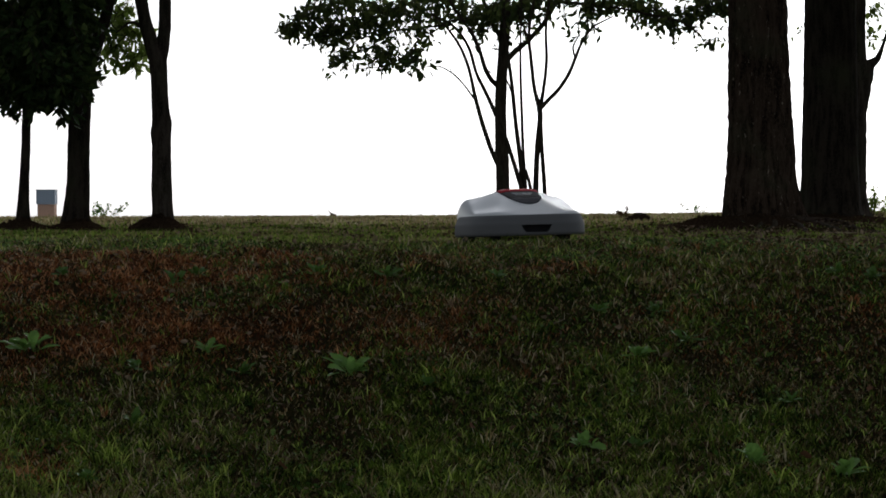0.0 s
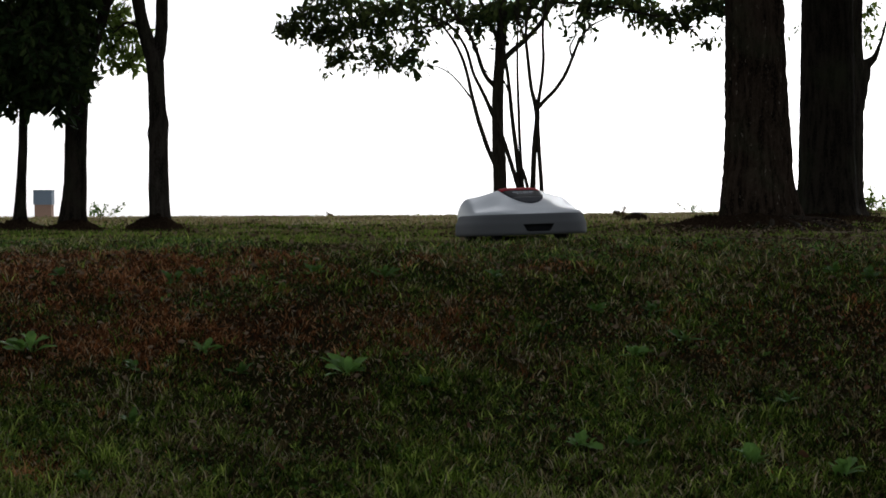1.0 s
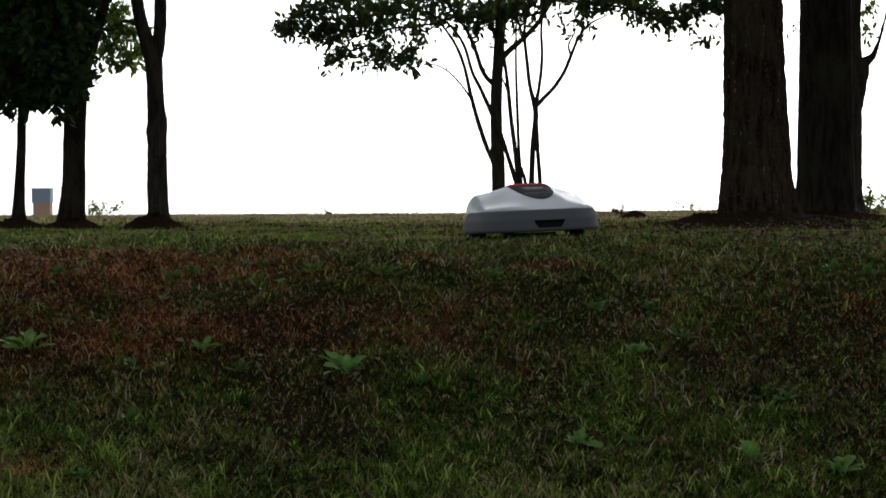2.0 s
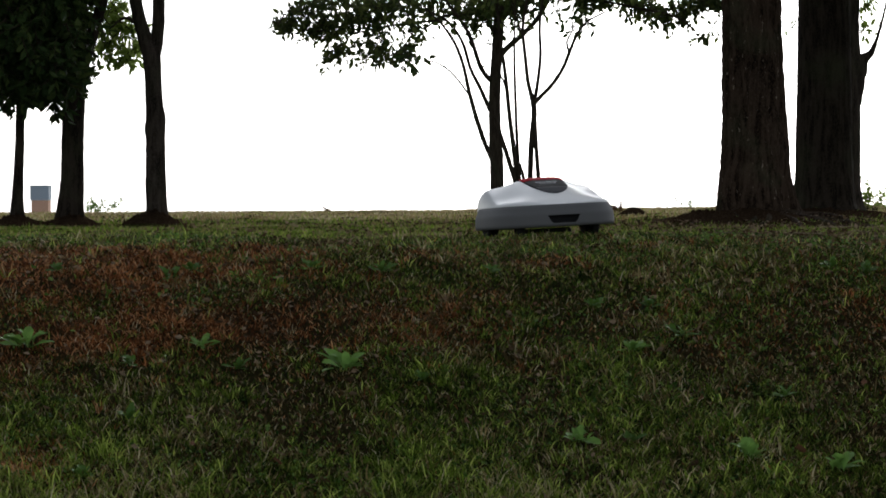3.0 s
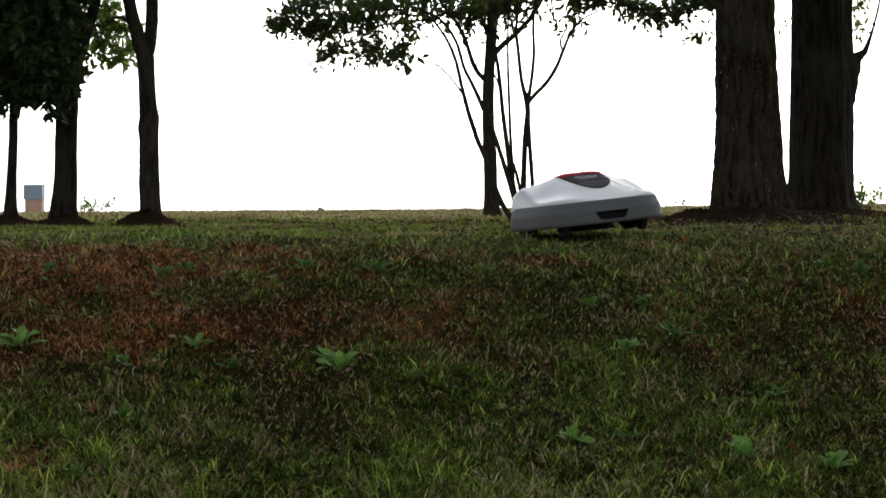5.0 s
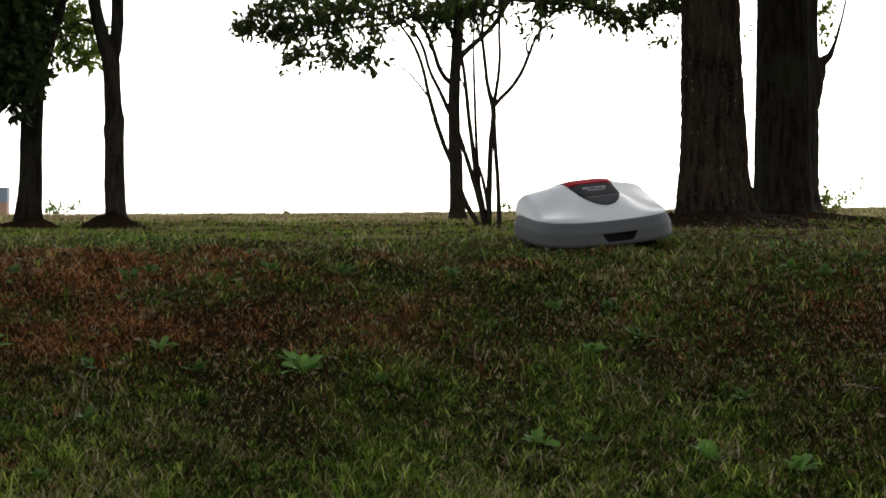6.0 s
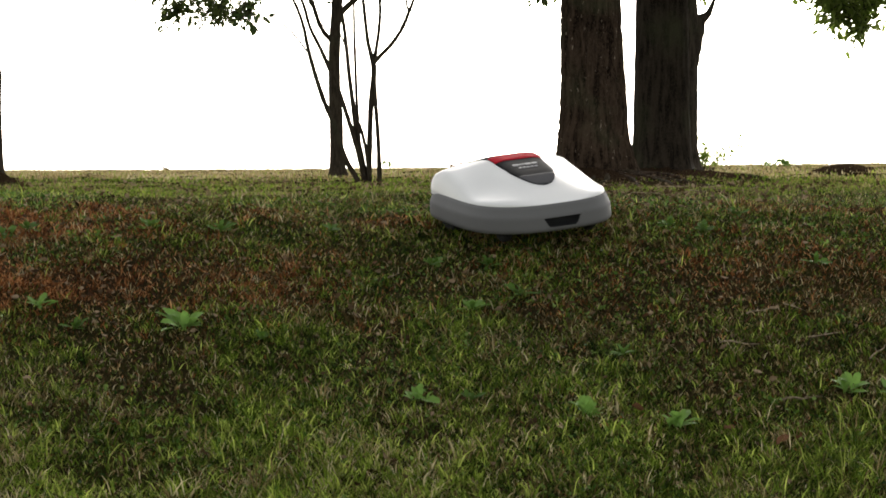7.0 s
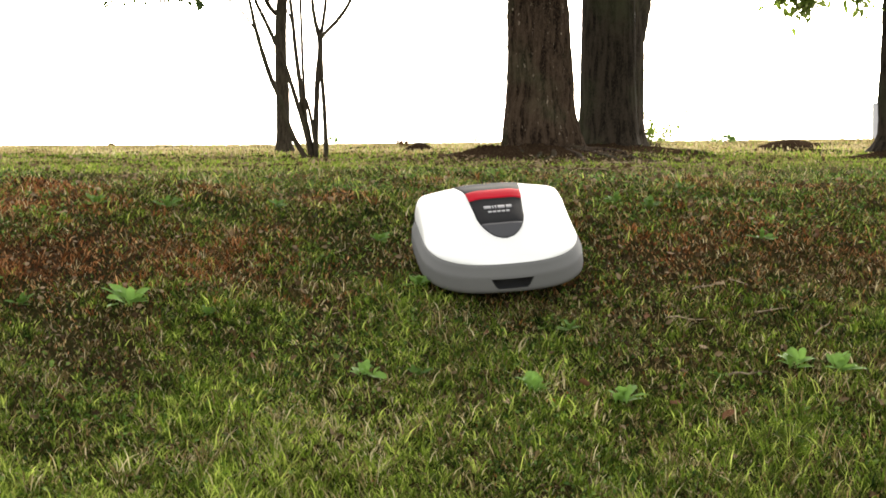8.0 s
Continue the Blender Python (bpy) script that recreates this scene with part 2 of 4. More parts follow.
def bare(x, y):
    """Worn earth: under the big trees and in spots of the bank."""
    v = 0.9 * np.exp(-((x - 2.2) / 1.3) ** 2 - ((y - 16.9) / 1.6) ** 2)
    v = np.maximum(v, 0.95 * np.exp(-((x - 1.8) / 0.75) ** 2 - ((y - 12.2) / 2.0) ** 2))
    for tx, ty in ((-2.1, 18.9), (-2.68, 18.5), (-3.0, 18.2)):
        v = np.maximum(v, 1.2 * np.exp(-((x - tx) / 0.28) ** 2 - ((y - ty) / 0.5) ** 2))
    v = np.maximum(v, 0.72 * np.exp(-((x - 1.71) / 0.75) ** 2 - ((y - 8.53) / 0.5) ** 2))
    v = np.maximum(v, 0.8 * np.exp(-((x + 1.57) / 0.3) ** 2 - ((y - 9.29) / 0.1) ** 2))
    v = np.maximum(v, 0.5 * smoothstep(0.58, 0.78, value_noise(x, y, 3.1, 11)) * smoothstep(7.2, 8.0, y))
    v = np.maximum(v, 0.35 * smoothstep(0.66, 0.8, value_noise(x, y, 6.5, 13)))
    return np.clip(v * (0.6 + 0.8 * value_noise(x, y, 8, 12)), 0, 0.95)


def blades(name, x, y, length, width, lean, turn, tone, seed, material, label, sink=0.008):
    """Grass blades, each a bent tapering strip of its own that leans the way of turn."""
    r = np.random.RandomState(seed)
    n = len(x)
    z = height(x, y) - sink
    a = r.rand(n) * 2 * np.pi
    lx, ly = np.cos(turn) * lean, np.sin(turn) * lean
    wx, wy = np.cos(a) * width / 2, np.sin(a) * width / 2
    V = np.empty((n, 5, 3))
    o = np.stack([x, y, z], -1)
    up = np.sqrt(np.clip(1 - lean ** 2, 0.05, 1))
    mid = o + np.stack([lx * length * 0.4, ly * length * 0.4, length * 0.6 * (0.35 + 0.65 * up)], -1)
    tip = o + np.stack([lx * length, ly * length, length * (0.25 + 0.7 * up)], -1)
    w = np.stack([wx, wy, np.zeros(n)], -1)
    V[:, 0], V[:, 1], V[:, 2], V[:, 3], V[:, 4] = o - w, o + w, mid + w * 0.85, mid - w * 0.85, tip
    i = np.arange(n)[:, None] * 5
    quads, tris = i + np.array([[0, 1, 2, 3]]), i + np.array([[3, 2, 4]])
    me = bpy.data.meshes.new(name)
    me.vertices.add(n * 5)
    me.vertices.foreach_set("co", V.ravel())
    loops = np.concatenate([quads, tris], 1).ravel()
    me.loops.add(len(loops))
    me.loops.foreach_set("vertex_index", loops.astype(np.int32))
    me.polygons.add(n * 2)
    st = (np.arange(n)[:, None] * 7 + np.array([[0, 4]])).ravel()
    me.polygons.foreach_set("loop_start", st.astype(np.int32))
    me.update(calc_edges=True)
    at = me.attributes.new("tone", "FLOAT", "POINT")
    at.data.foreach_set("value", np.repeat(np.clip(tone, 0, 1), 5).astype(np.float32))
    ob = mesh_part(name, me, material, None, "", False)
    tagged(ob, label, "grass", kind="stuff")


def scatter(n, x0, x1, y0, y1, seed, fan=None):
    r = np.random.RandomState(seed)
    x, y = x0 + (x1 - x0) * r.rand(n), y0 + (y1 - y0) * r.rand(n)
    if fan:
        x = y * (fan[0] + (fan[1] - fan[0]) * r.rand(n))
    return x, y, r


def tufts(cx, cy, per, spread, r):
    """Blades in tufts: their feet, the tuft of each, and the way each leans, outwards."""
    k = r.poisson(per, len(cx))
    own = np.repeat(np.arange(len(cx)), k)
    a, d = r.rand(len(own)) * 2 * np.pi, spread * np.sqrt(r.rand(len(own)))
    return cx[own] + np.cos(a) * d, cy[own] + np.sin(a) * d, own, a + 1.1 * r.randn(len(own))


def scattered_leaves(name, x, y, size, seed, material, label, lift, flat, narrow):
    r = np.random.RandomState(seed)
    n = len(x)
    P = np.stack([x, y, height(x, y) + lift * r.rand(n)], -1)
    A = np.stack([r.randn(n), r.randn(n), flat * np.abs(r.randn(n))], -1)
    ob = mesh_part(name, leaf_mesh(name, P, A, size, seed, narrow), material, None, "", False)
    tagged(ob, label, "ground cover", kind="stuff")


def wedge(x, y):
    """The stretch of bank in front of the eye."""
    return (x > -0.195 * y) & (x < 0.285 * y) & (y > 6.6)


def lawn():
    # the bank and the crest, tuft by tuft
    cx, cy, r = scatter(82000, 0, 0, 6.6, 11.4, 21, (-0.195, 0.285))
    keep = r.rand(len(cx)) < cy / 11.4 * 0.7 + 0.3
    cx, cy = cx[keep], cy[keep]
    rust, worn = rusty(cx, cy), bare(cx, cy)
    lush = value_noise(cx, cy, 2.2, 6) * 0.5 + value_noise(cx, cy, 7, 7) * 0.5
    low = 1 - smoothstep(7.3, 8.4, cy)
    thick = smoothstep(0.30, 0.62, lush + 0.22 * low)
    keep = (r.rand(len(cx)) > worn) & (r.rand(len(cx)) < 0.22 + 0.78 * thick)
    cx, cy, rust, worn, lush, low = (v[keep] for v in (cx, cy, rust, worn, lush, low))
    n = len(cx)
    pick = r.rand(n)
    dry = 0.08 + 0.32 * (value_noise(cx, cy, 4, 8) > 0.62) * (1 - 0.5 * low) + 0.25 * worn
    kind = np.where(pick < rust * 0.92, 2, np.where(r.rand(n) < dry, 1, 0))
    # lower towards the right, where the big trees' shade is put into the tone
    tone_of = np.clip(0.02 + 0.62 * r.rand(n) ** 1.3 + 0.45 * (lush - 0.4) + 0.26 * low * (1 - 0.5 * smoothstep(0.3, 1.6, cx)) - 0.08 * smoothstep(0.3, 1.6, cx), 0, 1)
    for gx, gy, gr, gs in ((0.36, 7.30, 0.22, 0.25), (-0.57, 7.2, 0.25, 0.2), (-1.21, 7.43, 0.3, 0.18), (-0.87, 7.90, 0.2, 0.15), (1.25, 7.21, 0.4, 0.12), (0.60, 7.75, 0.12, 0.15)):
        tone_of = tone_of + gs * np.exp(-((cx - gx) ** 2 + (cy - gy) ** 2) / gr ** 2)
    size_of = (0.011 + 0.011 * r.rand(n) + 0.034 * r.rand(n) ** 7) * (1 + 0.5 * low) * (0.65 + 0.65 * lush)
    x, y, own, turn = tufts(cx, cy, 7.8, 0.017, r)
    N = len(x)
    L = size_of[own] * (0.55 + 0.9 * r.rand(N))
    W = 0.0026 + 0.0030 * r.rand(N)
    lean = np.clip(0.35 + 0.64 * r.rand(N), 0, 0.97)
    tone = tone_of[own] * 0.9 + 1.1 * (r.rand(N) ** 4 - 0.2)
    stray = (r.rand(N) < 0.05) & (kind[own] == 0)
    k = np.where(stray, 1, kind[own])
    for q, nm, mat, lab, s in ((0, "grass", GRASS, "short green grass tufts on the bank", 1.0), (1, "dry_grass", STRAW, "straw-coloured dry grass tufts on the bank", 1.1), (2, "rusty_grass", RUST, "rust-brown withered turf patches on the bank", 0.9)):
        mk = k == q
        blades(nm, x[mk], y[mk], L[mk] * s, W[mk] * (1.0 if q != 1 else 0.85), lean[mk], turn[mk], tone[mk], 31 + q, mat, lab)
    # moss and matted thatch that fill the gaps
    x, y, r = scatter(190000, 0, 0, 6.6, 11.2, 71, (-0.195, 0.285))
    n = len(x)
    brown = np.clip(0.36 + 0.8 * np.maximum(bare(x, y), rusty(x, y)) + 0.5 * (value_noise(x, y, 5, 73) - 0.5), 0.05, 1)
    rot = r.rand(n) < brown
    red = rot & (r.rand(n) < 0.05 + 1.0 * rusty(x, y) + 0.08 * bare(x, y))
    for q, nm, mat, lab in ((rot & ~red, "thatch", THATCH, "matted brown thatch between the grass tufts"), (red, "thatch", RUST, "matted rust-red withered leaves on the bank"), (~rot, "moss", MOSS, "dark green mossy undergrowth between the grass tufts")):
        k = q.sum()
        blades(nm, x[q], y[q], 0.009 + 0.017 * r.rand(k), 0.0025 + 0.0035 * r.rand(k), 0.55 + 0.43 * r.rand(k), r.rand(k) * 6.283, r.rand(k) ** 2.2, 72, mat, lab, 0.002)
    # single pale dead stalks, with backlit glints put into their bright tones
    x, y, r = scatter(9000, 0, 0, 6.6, 11.3, 75, (-0.195, 0.285))
    mk = r.rand(len(x)) < 0.25 + 0.9 * (value_noise(x, y, 5.5, 76) > 0.58)
    x, y = x[mk], y[mk]
    k = len(x)
    blades("dead_stalk", x, y, 0.018 + 0.030 * r.rand(k) ** 2, 0.0022 + 0.0018 * r.rand(k), 0.3 + 0.65 * r.rand(k), r.rand(k) * 6.283, 0.62 + 0.38 * r.rand(k), 77, STRAW, "pale dead grass stalks standing in the turf, toned bright as glints")
    # creeping herbs and litter between the tufts
    x, y, r = scatter(40000, 0, 0, 6.6, 11.0, 61, (-0.195, 0.285))
    mk = (value_noise(x, y, 3.3, 62) + 0.35 * r.rand(len(x)) > 0.68) & (r.rand(len(x)) > bare(x, y) * 0.8) & (r.rand(len(x)) > rusty(x, y) * 0.8)
    scattered_leaves("creeping_herb", x[mk], y[mk], 0.007 + 0.013 * r.rand(mk.sum()) ** 1.5, 63, COVER, "low creeping herbs between the grass tufts", 0.022, 0.6, 0.58)
    x, y, r = scatter(70000, -2.2, 4.4, 6.9, 20.5, 64)
    mk = r.rand(len(x)) < 0.22 * (y < 12) + 0.03 + 0.85 * np.maximum(bare(x, y), 0.7 * rusty(x, y))
    scattered_leaves("leaf_litter", x[mk], y[mk], (0.010 + 0.024 * r.rand(mk.sum()) ** 2) * (1 + 0.3 * smoothstep(11, 15, y[mk])), 65, LITTER, "brown leaf litter and bits on the worn turf", 0.014, 0.25, 0.55)
    # the lower lawn and the bank's ends, thinner
    x, y, r = scatter(60000, -9.0, 10.0, -4.0, 11.2, 81)
    mk = ~wedge(x, y)
    x, y = x[mk], y[mk]
    n = len(x)
    blades("grass", x, y, 0.035 + 0.035 * r.rand(n), 0.008 + 0.008 * r.rand(n), 0.4 + 0.5 * r.rand(n), r.rand(n) * 6.283, 0.2 + 0.5 * r.rand(n), 82, GRASS, "short green grass of the lower lawn")
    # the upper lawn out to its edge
    for n, y0, y1, seed, l0, w0, lab in ((140000, 11.2, 19.5, 41, 0.028, 0.0065, "mown green grass of the upper lawn"), (72000, 19.5, 51.0, 43, 0.040, 0.014, "distant grass of the upper lawn, sunlight put into its lighter tone")):
        x, y, r = scatter(n, 0, 0, y0, y1, seed, (-0.20, 0.30))
        worn = bare(x, y)
        keep = r.rand(n) > worn * 1.05
        # Beyond the tree shade, sunlight is put in as more straw and paler tone.
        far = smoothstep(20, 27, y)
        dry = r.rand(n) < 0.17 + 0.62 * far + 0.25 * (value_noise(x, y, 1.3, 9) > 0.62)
        tall = r.rand(n) ** 12
        L = l0 * (0.45 + 0.7 * r.rand(n) + 1.2 * tall)
        W = w0 * (0.6 + 0.8 * r.rand(n)) * (1 - 0.5 * tall)
        lean = 0.2 + 0.65 * r.rand(n)
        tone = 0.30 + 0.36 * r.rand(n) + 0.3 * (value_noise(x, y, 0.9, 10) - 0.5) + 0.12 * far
        turn = r.rand(n) * 6.283
        for nm, mk, mat, lb in (("grass", keep & ~dry, GRASS, lab), ("dry_grass", keep & dry, STRAW, "dry straw-coloured grass of the upper lawn, more far off as painted sunlight")):
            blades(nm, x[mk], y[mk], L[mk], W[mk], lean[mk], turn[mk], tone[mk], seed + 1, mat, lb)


# ---- wood: tubes along a line, with knobs and furrows ----
def spline(points, n):
    """A smooth line through points (x, y, z, radius)."""
    p = np.array(points, float)
    t = np.r_[0, np.cumsum(np.linalg.norm(np.diff(p[:, :3], axis=0), axis=1))]
    u = np.linspace(0, t[-1], n)
    d = np.gradient(p, t, axis=0) if len(p) > 2 else np.repeat(((p[1] - p[0]) / t[-1])[None], 2, 0)
    i = np.clip(np.searchsorted(t, u, side="right") - 1, 0, len(t) - 2)
    h = (t[i + 1] - t[i])[:, None]
    s = ((u - t[i])[:, None]) / h
    return ((2 * s ** 3 - 3 * s ** 2 + 1) * p[i] + (s ** 3 - 2 * s ** 2 + s) * h * d[i] + (-2 * s ** 3 + 3 * s ** 2) * p[i + 1] + (s ** 3 - s ** 2) * h * d[i + 1])


def tube(points, sides=10, rings=24, rough=0.04, furrow=0.0, flare=0.0, seed=0, knobs=0):
    """Vertices and faces of one limb."""
    r = np.random.RandomState(seed)
    c = spline(points, rings)
    tan = np.gradient(c[:, :3], axis=0)
    tan /= np.linalg.norm(tan, axis=1)[:, None]
    ref = np.array([1.0, 0.2, 0.0])
    b1 = np.cross(tan, ref)
    b1 /= np.linalg.norm(b1, axis=1)[:, None]
    b2 = np.cross(tan, b1)
    a = np.linspace(0, 2 * np.pi, sides, endpoint=False)
    rad = np.repeat(c[:, 3][:, None], sides, 1)
    s = np.linspace(0, 1, rings)[:, None]
    lobes = sum(np.cos(a[None] * k + r.rand() * 6.28 + s * (r.rand() - 0.5) * 3) for k in (2, 3, 5)) / 3
    rad *= 1 + rough * lobes * 1.5 + rough * 0.6 * r.randn(rings, sides) * (sides < 40)
    if flare:
        h = (c[:, 2] - c[0, 2])[:, None]
        rad *= 1 + flare * np.exp(-h / 0.20) * (1 + 0.55 * np.cos(a[None] * 5 + r.rand() * 6))
    if furrow:
        u = a[None] * c[0, 3] + 0.012 * np.sin(s * 40)
        zz = np.repeat(c[:, 2][:, None], sides, 1)
        n1 = value_noise(u * 1.0 + 5 + 0.02 * np.sin(zz * 9), zz * 0.13, 24, seed + 1)
        n2 = value_noise(u + 9, zz * 0.5, 45, seed + 2)
        rad += furrow * (0.25 - 1.0 * np.exp(-((n1 - 0.5) / 0.09) ** 2)) + furrow * 0.6 * (n2 - 0.5)
    for _ in range(knobs):
        k, q, w = r.rand() * 0.9 + 0.05, r.rand() * 6.28, 0.004 + 0.006 * r.rand()
        da = np.angle(np.exp(1j * (a[None] - q)))
        rad *= 1 + 0.20 * np.exp(-((s - k) / w) ** 2 * 0.25 - (da / 0.6) ** 2)
    V = c[:, None, :3] + rad[:, :, None] * (np.cos(a)[None, :, None] * b1[:, None] + np.sin(a)[None, :, None] * b2[:, None])
    i = np.arange(rings * sides).reshape(rings, sides)
    j = np.roll(i, -1, 1)
    F = np.stack([i[:-1], j[:-1], j[1:], i[1:]], -1).reshape(-1, 4)
    return V.reshape(-1, 3), F


def limb(name, parent, material, points, label="", **kw):
    v, f = tube(points, **kw)
    return mesh_part(name, from_arrays(name, v, f), material, parent, label)


# ---- leaves ----
def leaf_mesh(name, pos, axis, size, seed, narrow=0.42):
    """Leaves: each a folded, pointed blade at pos along axis."""
    r = np.random.RandomState(seed)
    n = len(pos)
    ax = axis / np.linalg.norm(axis, axis=1)[:, None]
    rnd = r.randn(n, 3)
    side = np.cross(ax, rnd)
    side /= np.linalg.norm(side, axis=1)[:, None] + 1e-9
    nor = np.cross(ax, side)
    L, Wd = size[:, None], (size * narrow * (0.8 + 0.4 * r.rand(n)))[:, None]
    droop = (r.rand(n)[:, None] - 0.2) * 0.25 * L
    pts = [pos, pos + ax * L * 0.4 + side * Wd * 0.5 + nor * Wd * 0.16, pos + ax * L * 0.4 - side * Wd * 0.5 + nor * Wd * 0.16, pos + ax * L * 0.42,
           pos + ax * L * 0.75 + side * Wd * 0.33 + nor * Wd * 0.08 - nor * droop * 0.4, pos + ax * L * 0.75 - side * Wd * 0.33 + nor * Wd * 0.08 - nor * droop * 0.4, pos + ax * L - nor * droop]
    V = np.stack(pts, 1)
    i = np.arange(n)[:, None, None] * 7
    F = (i + np.array([[0, 3, 1], [0, 2, 3], [1, 3, 4], [3, 2, 5], [3, 6, 4], [3, 5, 6]])[None]).reshape(-1, 3)
    return from_arrays(name, V.reshape(-1, 3), F)


def sprays(blobs, seed, leaf=0.09, per=12, length=0.5, hang=0.5):
    """Leafy twigs that fill rounded regions (x, y, z, rx, ry, rz, count): twig lines, leaf places and axes."""
    r = np.random.RandomState(seed)
    P, A, S, T = [], [], [], []
    for cx, cy, cz, rx, ry, rz, count in blobs:
        for _ in range(count):
            d = r.randn(3)
            d /= np.linalg.norm(d)
            q = np.array([cx, cy, cz]) + d * np.array([rx, ry, rz]) * r.rand() ** 0.45
            out = d * np.array([1, 1, 0.4]) + r.randn(3) * 0.5 - np.array([0, 0, hang])
            out /= np.linalg.norm(out)
            ln = length * (0.5 + 0.8 * r.rand())
            start = q - out * ln * 0.6
            bend = r.randn(3) * 0.12
            T.append((start, start + out * ln * 0.5 + bend * ln * 0.4, start + out * ln))
            k = max(3, int(per * (0.6 + 0.7 * r.rand())))
            for i in range(k):
                s = (i + r.rand()) / k
                p = start + out * ln * s + bend * ln * (s * (1 - s) * 1.6)
                sd = np.cross(out, r.randn(3))
                sd /= np.linalg.norm(sd) + 1e-9
                ax = out * 0.6 + sd * 0.9 - np.array([0, 0, 0.35])
                P.append(p), A.append(ax), S.append(leaf * (0.6 + 0.7 * r.rand()))
    return np.array(P), np.array(A), np.array(S), T


def crown(parent, blobs, seed, material=None, leaf=0.09, per=12, length=0.5, hang=0.5, narrow=0.45, twig=0.004, wood=None):
    P, A, S, T = sprays(blobs, seed, leaf, per, length, hang)
    mesh_part("crown", leaf_mesh("crown", P, A, S, seed + 1, narrow), material or LEAF, parent, "", False)
    V, F, o = [], [], 0
    for a, b, c in T:
        v, f = tube([(*a, twig * 1.3), (*b, twig), (*c, twig * 0.4)], sides=3, rings=4, rough=0)
        V.append(v), F.append(f + o)
        o += len(v)
    ob = mesh_part("twig", from_arrays("twig", np.concatenate(V), np.concatenate(F)), wood or BARK_STEM, parent)
    tagged(ob, kind="stuff")


def roots(name, parent, x, y, n, reach, thick, seed, material, arc=(0, 6.28)):
    r = np.random.RandomState(seed)
    for k in range(n):
        a = arc[0] + (arc[1] - arc[0]) * (k + 0.6 * r.rand()) / n
        pts, px, py = [], x + 0.75 * thick * 5 * math.cos(a), y + 0.75 * thick * 5 * math.sin(a)
        R = reach * (0.5 + 0.8 * r.rand())
        for s in np.linspace(0, 1, 6):
            pts.append((px, py, float(height(px, py)) + thick * (0.55 * (1 - s) - 0.5 * s), thick * (1 - 0.75 * s)))
            a += r.randn() * 0.25
            px, py = px + math.cos(a) * R / 5, py + math.sin(a) * R / 5
        limb(name, parent, material, pts, sides=8, rings=16, rough=0.1, seed=seed + k)


def place(a, e, d):
    """A spot at the distance d ahead: a and e are its bearing and its drop, in 1/4500 of the distance, counted from 784 and 365."""
    return ((a - 784) / 4500 * d, d, EYE + (365 - e) / 4500 * d)


def line(d, *pts):
    """Points (across, up, radius) in the plane at the distance d; a fourth number moves a point back."""
    return [(*place(p[0], p[1], d + (p[3] if len(p) > 3 else 0)), p[2]) for p in pts]


def tree_base(name, label, group="trees on the upper lawn"):
    return tagged(base(name), label, "tree", group)


lawn()


